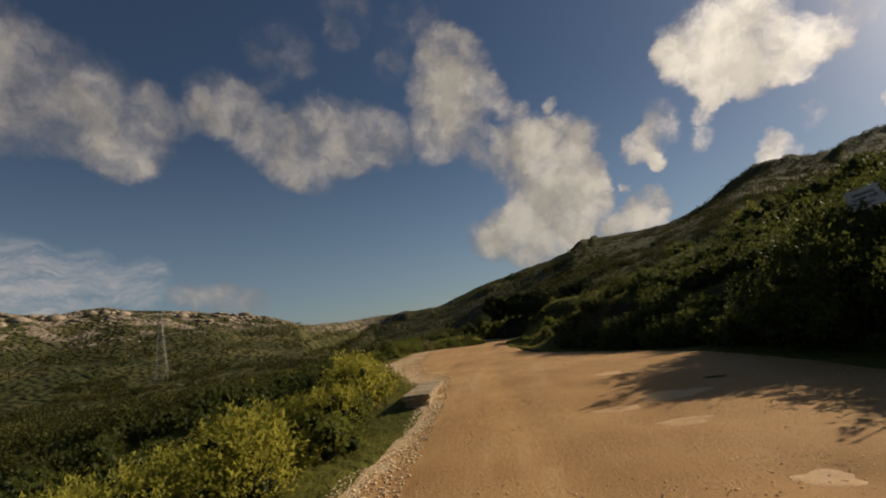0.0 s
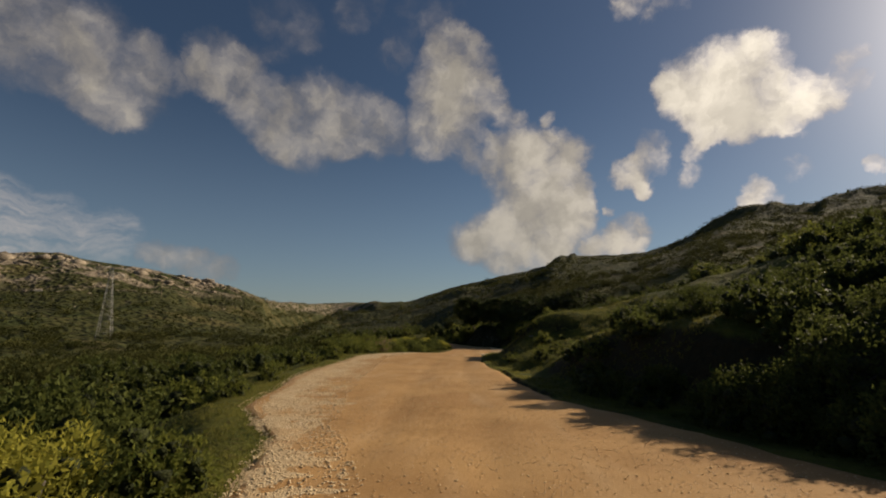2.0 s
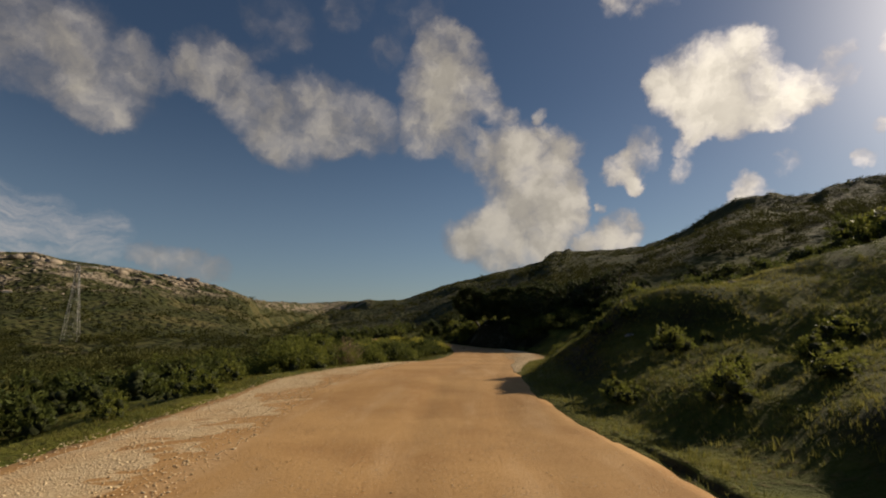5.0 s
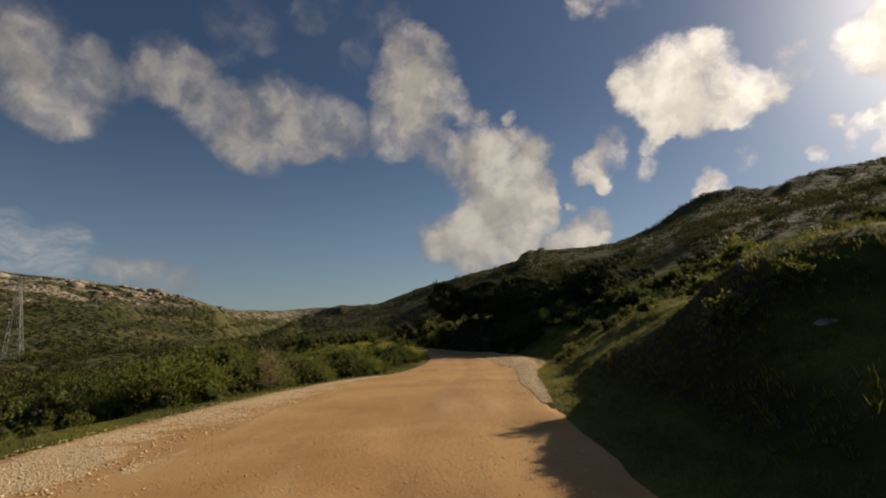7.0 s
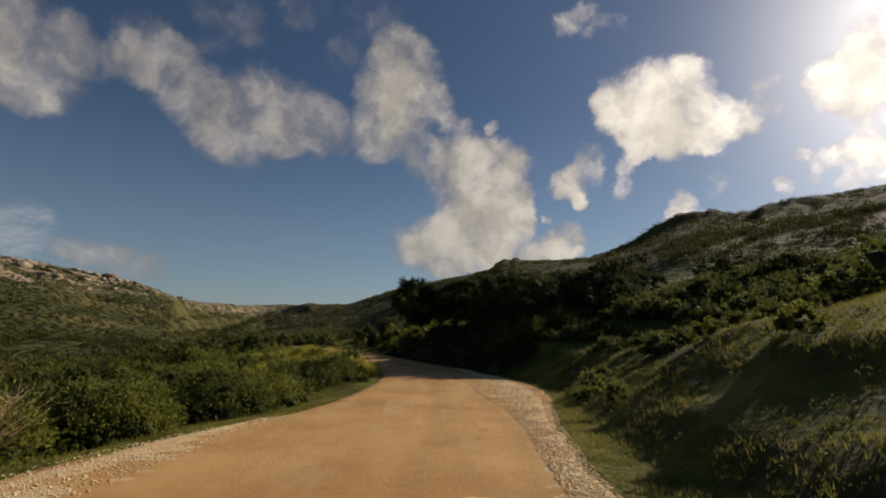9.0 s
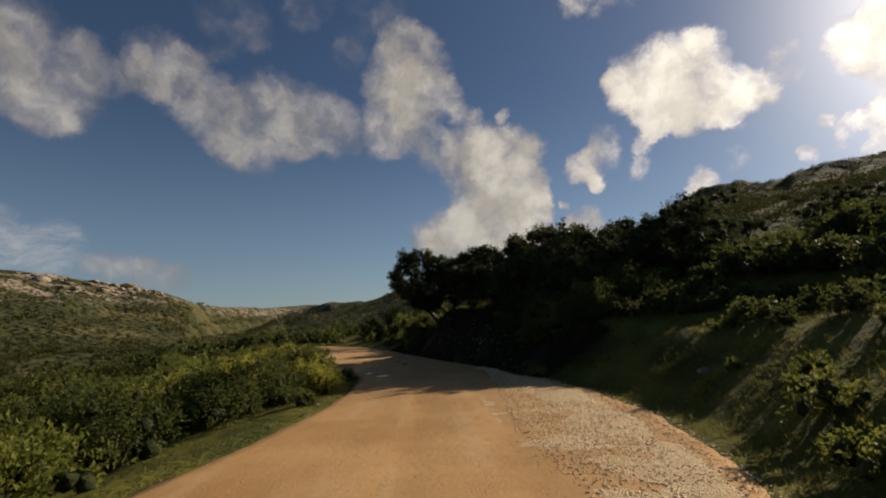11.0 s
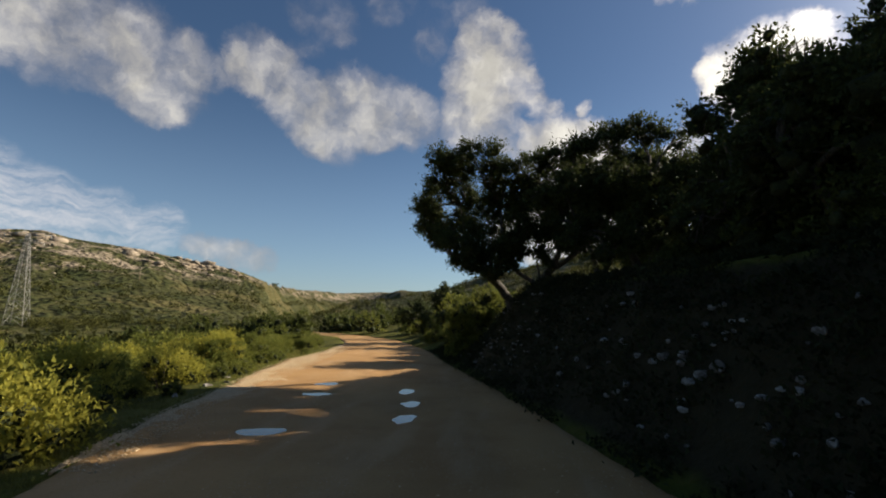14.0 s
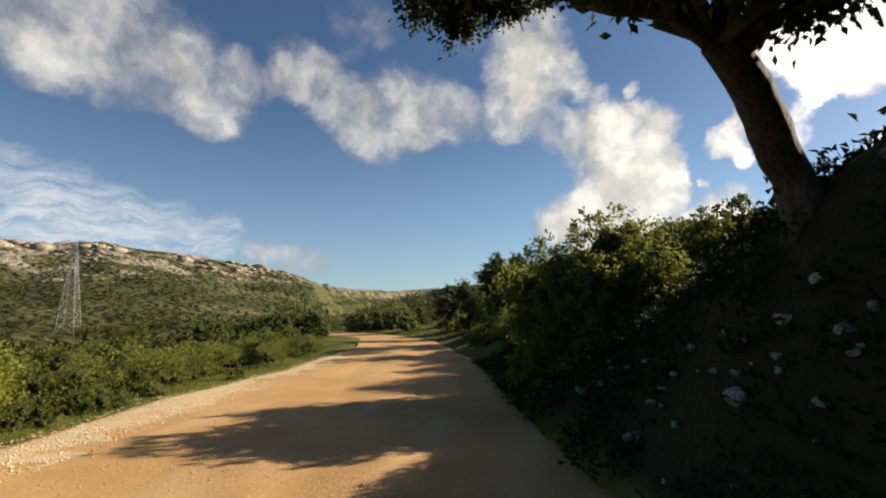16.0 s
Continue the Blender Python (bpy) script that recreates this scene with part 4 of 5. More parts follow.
dome_bush(71, [(0.9, 85.5, 0.75, 2.55), (0.1, 85.2, 0.62, 2.15), (-0.25, 85.8, 0.55, 1.75), (1.7, 85.5, 0.70, 2.45), (2.5, 85.7, 0.62, 2.25), (0.6, 84.6, 0.55, 1.95), (1.4, 84.6, 0.5, 1.95),
               (0.2, 86.6, 0.7, 2.3), (1.2, 86.8, 0.8, 2.6), (-0.35, 86.7, 0.5, 1.6)], 80000, GREEN_LEAF, "broad rounded green bush with a sunlit top beside the road")
dome_bush(72, [(3.1, 86.6, 0.6, 2.9), (2.6, 86.3, 0.45, 2.5), (3.7, 86.5, 0.55, 2.75), (4.3, 86.2, 0.6, 2.6)], 22000, DARK_LEAF, "dark rounded bush on top of the bank")
joined_bushes("dark_scrub", 51, spots["mid_dark"][0], DARK_LEAF, 800, 0.175)
joined_bushes("olive_scrub", 61, spots["mid_green"][0], GREEN_LEAF, 1000, 0.16)
bush = dead_bush(3, 0.7, 1.25)
bush.matrix_basis = Matrix.Translation((-6.3, 44.9, stand_z(-6.3, 44.9) - 0.02)) @ Matrix.Scale(1.15, 4)

# ---------------------------------------------------------------- trees


def oak(name, seed, base, stems, crown_blobs, leaves, label, length=0.085, dense=0.62):
    """An evergreen oak: stems are polylines (from the base) with a radius at the foot; the crown hangs on the given blobs."""
    rng = np.random.default_rng(seed)
    root = new(name)
    root.location = base
    for k, (pts, r, *end) in enumerate(stems):
        g = Geo()
        line = [Vector(p) for p in pts]
        fine_line = []
        for a, b in zip(line[:-1], line[1:]):
            for q in range(4):
                p = a.lerp(b, q / 4)
                fine_line.append(p + Vector([noise.noise((p.x * 2 + c * 9 + seed, p.y * 2, p.z * 2)) * 0.06 for c in range(3)]) * (1 if fine_line else 0))
        fine_line.append(line[-1])
        n = len(fine_line)
        g.tube(fine_line, [r * (1 - (end[0] if end else 0.75) * i / (n - 1)) * (1.35 if i == 0 and k == 0 else 1) for i in range(n)], 10)
        part("trunk" if k == 0 else "limb", g, BARK, root, smooth=True)
    # thin boughs from the stems' ends into the crown
    tips = [Vector(pts[-1]) for pts, *_ in stems] + [Vector(pts[-2]) for pts, *_ in stems]
    g = Geo()
    for bx, by, bz, br in crown_blobs:
        c = Vector((bx, by, bz))
        start = min(tips, key=lambda p: (p - c).length)
        mid = start.lerp(c, 0.5) + Vector(rng.normal(0, 0.12, 3).tolist())
        g.tube([start, mid, c], [0.05, 0.035, 0.015], 6)
        for _ in range(7):
            d = Vector(rng.normal(size=3).tolist()).normalized() * br * 0.95
            g.tube([c.lerp(mid, 0.3), c + d * 0.5 + Vector((0, 0, 0.04)), c + d], [0.018, 0.010, 0.004], 4)
    part("branchwork", g, BARK, root)
    # every limb's foliage breaks up into smaller sprays
    sprays = []
    for bx, by, bz_, br in crown_blobs:
        for _ in range(6):
            d = Vector(rng.normal(size=3).tolist()).normalized() * br * rng.uniform(0.45, 0.85)
            sprays.append((bx + d.x, by + d.y, bz_ + d.z * 0.8, br * rng.uniform(0.38, 0.58)))
    part("crown", crown_geo(sprays, leaves, length, 0.55, rng, 24, 0.85, 0.26, -0.9, oval_leaves), OAK_LEAF, root)
    part("shade_core", heart_geo(sprays, dense, rng), INNER, root)
    return tagged(root, label, "tree", "oaks beside the road")


def blobs_round(cx, cy, cz, reach, tall, count, size, seed):
    r = random.Random(seed)
    out = []
    for _ in range(count):
        a, q = r.uniform(0, 6.28), math.sqrt(r.uniform(0, 1))
        out.append((cx + math.cos(a) * q * reach, cy + math.sin(a) * q * reach, cz + r.uniform(-0.5, 0.5) * tall * (1 - 0.4 * q), size * r.uniform(0.7, 1.2)))
    return out


def from_base(base, rows):
    """Places given in the world, as seen from the tree's base."""
    return [tuple(p - q for p, q in zip(row, base)) + tuple(row[3:]) for row in rows]


foot = (1.66, 81.0, 1.75)
oak("oak_tree", 1, foot,
    [(from_base(foot, line), r, end) for line, r, end in (
        ([(1.74, 81.1, 1.35), (1.64, 80.97, 1.80), (1.45, 80.72, 2.07), (1.20, 80.44, 2.28), (0.98, 80.20, 2.46)], 0.145, 0.22),
        ([(1.02, 80.24, 2.42), (0.70, 80.02, 2.52), (0.38, 80.0, 2.62), (-0.2, 80.3, 3.1), (-0.7, 81.1, 3.9)], 0.07, 0.6),
        ([(1.02, 80.24, 2.40), (1.16, 80.20, 2.50), (1.30, 80.20, 2.72), (1.48, 80.25, 3.3), (1.35, 80.6, 4.6)], 0.105, 0.55),
        ([(0.2, 80.1, 2.75), (0.3, 80.6, 3.6), (0.1, 81.1, 4.8)], 0.06, 0.7))],
    from_base(foot, [(-1.0, 81.84, 4.36, 0.5), (-0.5, 81.6, 4.25, 0.55), (-1.1, 81.56, 4.78, 0.5), (-0.6, 81.1, 4.84, 0.6), (-0.5, 80.56, 5.32, 0.6), (0.1, 80.1, 5.5, 0.6), (0.2, 80.74, 5.02, 0.6), (0.3, 81.09, 4.42, 0.6),
                     (0.9, 80.12, 5.26, 0.6), (1.0, 80.61, 4.72, 0.6), (1.1, 80.8, 4.1, 0.6), (0.5, 80.3, 3.5, 0.45), (0.5, 79.5, 3.1, 0.42), (0.1, 79.6, 3.25, 0.42), (0.9, 79.45, 2.98, 0.42), (0.7, 79.7, 3.45, 0.45),
                     (-0.35, 80.0, 3.65, 0.42), (1.3, 79.6, 3.3, 0.42), (1.75, 79.6, 3.25, 0.38), (0.25, 79.9, 3.0, 0.36), (-0.6, 80.7, 3.85, 0.42), (0.55, 79.75, 2.88, 0.33), (-0.3, 79.83, 5.8, 0.6), (0.5, 79.52, 5.92, 0.6),
                     (1.2, 79.58, 5.74, 0.6), (1.9, 79.7, 5.5, 0.6), (0.5, 79.55, 2.66, 0.32), (0.95, 79.5, 2.6, 0.32), (0.15, 79.7, 2.85, 0.32), (1.35, 79.6, 2.75, 0.32), (0.75, 79.6, 2.85, 0.34), (-0.25, 80.1, 3.3, 0.38),
                     (1.7, 80.24, 5.02, 0.6), (1.8, 80.63, 4.48, 0.6), (-0.1, 80.8, 3.9, 0.4), (-1.42, 82.0, 4.25, 0.25), (-0.9, 81.9, 3.95, 0.26), (-0.3, 81.8, 3.9, 0.25), (1.6, 80.1, 3.6, 0.4), (2.2, 80.61, 4.72, 0.6),
                     (0.56, 79.53, 2.55, 0.26), (1.24, 79.71, 2.51, 0.3), (1.66, 79.87, 2.65, 0.3), (1.61, 79.87, 3.09, 0.36)]),
    80000, "leaning evergreen oak on the bank, its crown over the road", 0.070, 0.5)
foot = (2.43, 80.0, 2.10)
oak("oak_tree", 2, foot,
    [(from_base(foot, line), r, end) for line, r, end in (
        ([(2.48, 80.0, 1.9), (2.52, 80.0, 2.25), (2.84, 79.95, 2.60), (3.00, 79.9, 3.00), (3.08, 79.9, 3.4), (3.2, 79.8, 4.3)], 0.13, 0.6),
        ([(2.44, 80.0, 2.12), (2.25, 79.95, 2.30), (1.90, 79.9, 2.50), (1.70, 79.85, 2.80), (1.8, 79.9, 3.6)], 0.075, 0.5),
        ([(2.80, 79.96, 2.55), (3.10, 79.9, 2.78), (3.46, 79.8, 3.00), (4.1, 79.7, 3.6), (4.6, 79.6, 4.4)], 0.085, 0.5),
        ([(3.40, 79.82, 2.96), (3.60, 79.8, 3.3), (3.6, 79.7, 3.9)], 0.05, 0.5),
        ([(2.45, 80.0, 2.15), (2.46, 79.98, 2.55), (2.44, 79.97, 2.84), (2.54, 79.95, 2.93)], 0.035, 0.35))],
    from_base(foot, [(1.9, 79.7, 3.55, 0.4), (2.3, 79.8, 3.75, 0.42), (2.9, 79.7, 3.75, 0.42), (3.8, 79.5, 3.75, 0.42), (1.9, 79.9, 4.0, 0.5), (2.4, 79.9, 4.54, 0.6), (2.9, 79.8, 4.25, 0.5), (3.4, 79.7, 4.62, 0.6),
                     (4.0, 79.6, 4.3, 0.55), (4.6, 79.5, 4.62, 0.6), (5.2, 79.5, 4.38, 0.6), (2.6, 79.8, 5.18, 0.6), (3.3, 79.6, 5.34, 0.6), (4.0, 79.5, 5.42, 0.6), (4.7, 79.4, 5.5, 0.6), (5.3, 79.3, 5.26, 0.6),
                     (5.8, 79.4, 4.7, 0.6), (6.2, 79.4, 5.34, 0.6), (2.03, 79.92, 3.01, 0.34), (2.48, 79.94, 3.07, 0.3), (2.77, 79.87, 2.78, 0.22), (2.52, 79.93, 3.6, 0.38), (3.09, 79.78, 3.28, 0.3), (3.51, 79.65, 3.25, 0.35),
                     (3.55, 79.63, 3.66, 0.4), (3.94, 79.59, 3.51, 0.4)]),
    50000, "many-stemmed evergreen oak on top of the bank", 0.075, 0.5)
foot = (3.7, 77.3, float(ground_z(3.7, 77.3)) - 0.1)
oak("oak_tree", 4, foot,
    [([(0, 0, -0.1), (-0.2, 0, 0.6), (-0.5, 0, 1.2), (-0.8, 0.1, 2.2)], 0.085),
     ([(0, 0, 0.1), (0.3, 0.1, 0.8), (0.7, 0.1, 1.5), (1.2, 0.1, 2.3)], 0.08)],
    from_base(foot, [(3.1, 76.8, 3.0, 0.38), (3.6, 76.7, 2.7, 0.38), (4.2, 76.7, 3.0, 0.42), (2.3, 77.2, 4.1, 0.45), (2.5, 77.4, 5.0, 0.55), (3.0, 77.2, 4.3, 0.55), (3.2, 77.5, 5.4, 0.55), (3.8, 77.2, 4.4, 0.60), (3.9, 77.5, 5.5, 0.55), (4.5, 77.2, 4.4, 0.60),
                     (4.7, 77.5, 5.6, 0.55), (5.2, 77.1, 4.6, 0.60), (5.5, 77.4, 5.5, 0.55), (6.0, 77.0, 4.6, 0.65), (2.7, 77.4, 3.5, 0.36), (3.4, 77.3, 3.4, 0.40), (4.4, 77.2, 3.4, 0.45), (3.9, 77.0, 3.1, 0.36), (4.9, 77.3, 3.2, 0.4), (5.4, 77.0, 3.8, 0.55)]),
    36000, "evergreen oak with a flat spreading crown on the bank", 0.075, 0.5)
bz = float(ground_z(5.6, 80.6))
oak("oak_tree", 3, (5.6, 80.6, bz - 0.1),
    [([(0, 0, -0.1), (-0.3, 0, 0.8), (-0.5, 0, 1.6), (-0.7, 0.1, 2.3)], 0.15),
     ([(0, 0, 0.1), (0.4, 0.1, 1.0), (0.7, 0.1, 1.7), (0.9, 0.1, 2.4)], 0.13)],
    blobs_round(0.0, 0.0, 2.4, 1.9, 2.0, 16, 0.8, 3), 30000, "thick dark evergreen oak on the bank", 0.10)
for i, (tx, ty, lift) in enumerate(((8.6, 86.0, 3.0), (7.0, 83.5, 2.2), (9.5, 82.5, 2.7))):
    bz = float(ground_z(tx, ty))
    oak("oak_tree", 5 + 90 * i, (tx, ty, bz - 0.1),
        [([(0, 0, -0.1), (-0.2, 0, 0.8), (-0.3, 0, 1.5), (-0.2, 0.1, lift - 0.4)], 0.14),
         ([(-0.2, 0, 0.8), (0.4, 0.1, 1.4), (0.8, 0.1, lift - 0.4)], 0.10)],
        blobs_round(0.0, 0.0, lift, 1.3, 1.0, 12, 0.6, 9 + i), 14000, "spreading evergreen oak behind the bank", 0.09)
# the thicket along the cut: crowns down to the ground
for i, (tx, ty, crest_z, reach) in enumerate(((5.9, 74.4, 6.3, 1.15), (6.8, 70.3, 6.05, 1.4), (8.3, 68.6, 5.4, 1.5), (7.7, 72.8, 6.5, 1.6), (10.9, 69.6, 6.0, 1.6), (12.9, 69.6, 6.8, 1.8),
                                              (7.7, 76.3, 6.0, 1.8), (10.2, 72.5, 6.5, 2.0), (10.4, 76.0, 6.4, 2.0), (13.2, 71.0, 7.0, 2.2), (16.0, 74.0, 8.0, 2.6), (24.0, 72.5, 8.0, 2.4),
                                              (8.4, 80.2, 5.8, 1.8), (12.5, 79.0, 6.4, 2.2), (6.9, 67.9, 4.2, 1.2), (5.7, 72.2, 4.8, 1.1))):
    tz = float(ground_z(tx, ty))
    top = crest_z - tz
    oak("oak_tree", 20 + i, (tx, ty, tz - 0.1),
        [([(0, 0, 0), (0.1, 0, top * 0.25), (-0.1, 0.1, top * 0.5), (0.1, 0, top * 0.75)], 0.13), ([(0, 0, 0.3), (0.6, 0.2, top * 0.35), (1.0, 0.3, top * 0.6)], 0.08),
         ([(0, 0, 0.3), (-0.6, -0.2, top * 0.35), (-0.9, -0.3, top * 0.6)], 0.08)],
        blobs_round(0, 0, (top - 0.7) * 0.5, reach, (top - 0.7) * 0.9, 24, 0.72, 40 + i) + blobs_round(0, 0, top - 0.55, reach * 0.7, 0.5, 5, 0.6, 70 + i), 27000 if ty < 77 and tx < 9 else 13000, "dense dark evergreen oak with branches down to the ground", 0.085, 0.55)
for i, (tx, ty, top, reach) in enumerate(((-2.0, 101.0, 3.4, 1.5), (-4.6, 107.0, 3.2, 1.6), (0.8, 103.5, 3.2, 1.6))):
    tz = float(ground_z(tx, ty))
    oak("oak_tree", 60 + i, (tx, ty, tz - 0.1),
        [([(0, 0, 0), (0.1, 0, 0.8), (-0.1, 0.1, 1.5), (0.1, 0, top * 0.7)], 0.12), ([(0, 0, 0.3), (0.5, 0.2, 1.1), (0.8, 0.3, 1.8)], 0.07)],
        blobs_round(0, 0, top * 0.55, reach, top * 0.8, 11, 0.75, 80 + i), 9000, "small round evergreen oak at the bend of the road", 0.12)

# ---------------------------------------------------------------- scrub of the valley and hillsides


def clump_field(count, r0, r1, az0, az1, size, quads, seed, leaf, clear_by, power=0.6, open_ground=-0.15):
    """Far bushes, each a lumpy heap of leaf sprays."""
    rng = np.random.default_rng(seed)
    d = rng.normal(size=(quads, 3))
    d /= np.linalg.norm(d, axis=1, keepdims=True)
    d[:, 2] = np.abs(d[:, 2])
    n = count * 3
    r = r0 + (r1 - r0) * rng.random(n) ** power
    az = np.radians(rng.uniform(az0, az1, n))
    x, y = -np.sin(az) * r, 40 + np.cos(az) * r
    clear = (x < left_edge(y) - clear_by) | (x > right_edge(y) + clear_by) | (y > 124)
    patchy = (BUMPS(x, y, 16.0, 3) > open_ground) & ~((x < -60) & (rng.random(n) < (ground_z(x, y) - 12) / 26))
    x, y = x[clear & patchy][:count], y[clear & patchy][:count]
    z = ground_z(x, y)
    m = len(x)
    s = rng.uniform(*size, m)
    out = np.repeat(d[None], m, 0) + rng.normal(0, 0.25, (m, quads, 3))
    radius = rng.uniform(0.55, 1.0, (m, quads, 1)) * s[:, None, None]
    at = np.stack([x, y, z + s * 0.1], -1)[:, None] + out * radius * [1, 1, 0.85]
    g = Geo()
    v, f = leaf_blades(at.reshape(-1, 3), out.reshape(-1, 3), 1.0, 0.75, rng)
    v = v.reshape(m, quads, 3, 3)
    root = v[:, :, :1]
    v = root + (v - root) * (leaf * s)[:, None, None, None]
    g.add(v.reshape(-1, 3), f)
    return g


FIELD = leaf_material("scrub_leaf", (0.024, 0.031, 0.009), (0.098, 0.096, 0.028), 0.2, 0.7, 0.045)
for name, args in (("scrub_near", (900, 18, 80, -60, 118, (0.8, 1.4), 300, 1, 0.20, 18.0, 0.7, -0.6)), ("scrub_middle", (2600, 60, 230, -60, 95, (1.0, 2.4), 120, 2, 0.26, 14.0)),
                   ("scrub_far", (9000, 190, 900, -55, 62, (1.0, 2.6), 26, 3, 0.50, 12.0))):
    tagged(new(name, clump_field(*args).mesh(name, FIELD)), "low green scrub covering the valley and slopes", "scrub", kind="stuff")

# ---------------------------------------------------------------- grass


def grass_field(regions, seed):
    """Single blades: regions of (count, x_of, y0, y1, height)."""
    rng = np.random.default_rng(seed)
    g = Geo()
    for count, x_of, y0, y1, tall in regions:
        y = rng.uniform(y0, y1, count)
        lo, hi = np.array([x_of(v) for v in y]).T
        x = lo + (hi - lo) * rng.random(count)
        keep = BUMPS(x, y, 1.6, 3) > -0.25
        x, y = x[keep], y[keep]
        n = len(x)
        z = ground_z(x, y)
        h = tall * rng.uniform(0.4, 1.2, n)
        lean = rng.normal(0, 0.45, (n, 2)) * h[:, None]
        a = rng.uniform(0, math.tau, n)
        w = np.stack([np.cos(a), np.sin(a), 0 * a], -1) * (0.004 + 0.03 * h)[:, None]
        p = np.stack([x, y, z - 0.02], -1)
        tip = p + np.stack([lean[:, 0], lean[:, 1], h], -1)
        g.add(np.stack([p - w, p + w, tip], 1).reshape(-1, 3), np.arange(3 * n).reshape(n, 3))
    return g


blades = grass_field(((30000, off_l(-0.05, 1.8), 0, 40, 0.09), (26000, off_l(0.0, 1.7), 40, 95, 0.10), (9000, off_r(0.05, 0.6), 18, 62, 0.08),
                      (800, off_r(0.05, 0.5), 88, 100, 0.10)), 6)


def tussocks(count, x_of, y0, y1, blades_each, seed):
    """Bunches of grass leaning out from one root."""
    rng = np.random.default_rng(seed)
    y = rng.uniform(y0, y1, count)
    lo, hi = np.array([x_of(v) for v in y]).T
    x = lo + (hi - lo) * rng.random(count)
    keep = BUMPS(x, y, 2.2, 3) > -0.45
    x, y = x[keep], y[keep]
    n = len(x)
    size = rng.uniform(0.5, 1.25, n)
    a, out = rng.uniform(0, math.tau, (n, blades_each)), rng.uniform(0.1, 1.0, (n, blades_each))
    root = np.stack([x, y, ground_z(x, y) - 0.02], -1)[:, None] + np.stack([np.cos(a), np.sin(a), a * 0], -1) * (0.05 * size[:, None] * out)[..., None]
    h = 0.10 * size[:, None] * rng.uniform(0.6, 1.2, (n, blades_each))
    tip = root + np.stack([np.cos(a) * out * h * 0.9, np.sin(a) * out * h * 0.9, h], -1)
    side = np.stack([-np.sin(a), np.cos(a), a * 0], -1) * 0.007
    g = Geo()
    g.add(np.stack([root - side, root + side, tip], 2).reshape(-1, 3), np.arange(3 * n * blades_each).reshape(-1, 3))
    return g


clumps = tussocks(30000, off_r(0.2, 11.0), 19, 62, 7, 8)
tagged(new("tussock_grass", clumps.mesh("tussock_grass", GRASS)), "green and straw-coloured grass tussocks on the bank", "grass", kind="stuff")
tagged(new("grass", blades.mesh("grass", GRASS)), "short tufted grass on the verges and the bank", "grass", kind="stuff")



def heath(count, x_of, y0, y1, seed):
    """Ankle-high woody clumps on the turf."""
    rng = np.random.default_rng(seed)
    y = rng.uniform(y0, y1, count)
    lo, hi = np.array([x_of(v) for v in y]).T
    x = lo + (hi - lo) * rng.random(count)
    keep = BUMPS(x + 7, y, 3.0, 3) > -0.2
    x, y = x[keep], y[keep]
    n, per = len(x), 46
    size = rng.uniform(0.05, 0.15, n) * rng.choice([1.0, 1.0, 1.6], n)
    out = rng.normal(size=(n, per, 3))
    out /= np.linalg.norm(out, axis=2, keepdims=True)
    out[..., 2] = np.abs(out[..., 2])
    at = np.stack([x, y, ground_z(x, y)], -1)[:, None] + out * (size[:, None] * rng.uniform(0.5, 1.0, (n, per)))[..., None] * [1.3, 1.3, 0.8]
    g = Geo()
    v, f = leaf_blades(at.reshape(-1, 3), out.reshape(-1, 3), 0.04, 0.55, rng)
    g.add(v, f)
    return g


tagged(new("heath", heath(4200, off_r(1.2, 12.0), 8, 63, 14).mesh("heath", DARK_LEAF)), "ankle-high dark heath clumps on the grassy bank", "heath", kind="stuff")


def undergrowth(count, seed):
    """Ivy and low lentisk shoots, added over the cut bank's face to darken it."""
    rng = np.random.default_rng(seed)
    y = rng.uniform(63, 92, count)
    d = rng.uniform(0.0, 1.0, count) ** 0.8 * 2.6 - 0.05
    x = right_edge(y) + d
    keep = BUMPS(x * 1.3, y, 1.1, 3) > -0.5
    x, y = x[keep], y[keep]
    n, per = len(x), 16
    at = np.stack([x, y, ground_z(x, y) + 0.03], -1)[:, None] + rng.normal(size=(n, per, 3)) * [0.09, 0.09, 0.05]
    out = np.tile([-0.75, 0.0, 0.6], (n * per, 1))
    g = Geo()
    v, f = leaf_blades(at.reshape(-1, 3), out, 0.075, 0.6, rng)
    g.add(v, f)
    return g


tagged(new("bank_undergrowth", undergrowth(6500, 12).mesh("bank_undergrowth", SHADE_LEAF)), "low shoots and ivy over the cut bank, coloured dark as its shade", "undergrowth", kind="stuff")

# ---------------------------------------------------------------- stones

ICO_BM = bmesh.new()
bmesh.ops.create_icosphere(ICO_BM, subdivisions=1, radius=1.0)
ICO_V = np.array([v.co[:] for v in ICO_BM.verts])
ICO_F = np.array([[v.index for v in f.verts] for f in ICO_BM.faces])
ICO_BM.free()
OCTA_V = np.array([(1, 0, 0), (0, 1, 0), (-1, 0, 0), (0, -1, 0), (0, 0, 1), (0, 0, -1)], float)
OCTA_F = np.array([(0, 1, 4), (1, 2, 4), (2, 3, 4), (3, 0, 4), (1, 0, 5), (2, 1, 5), (3, 2, 5), (0, 3, 5)])


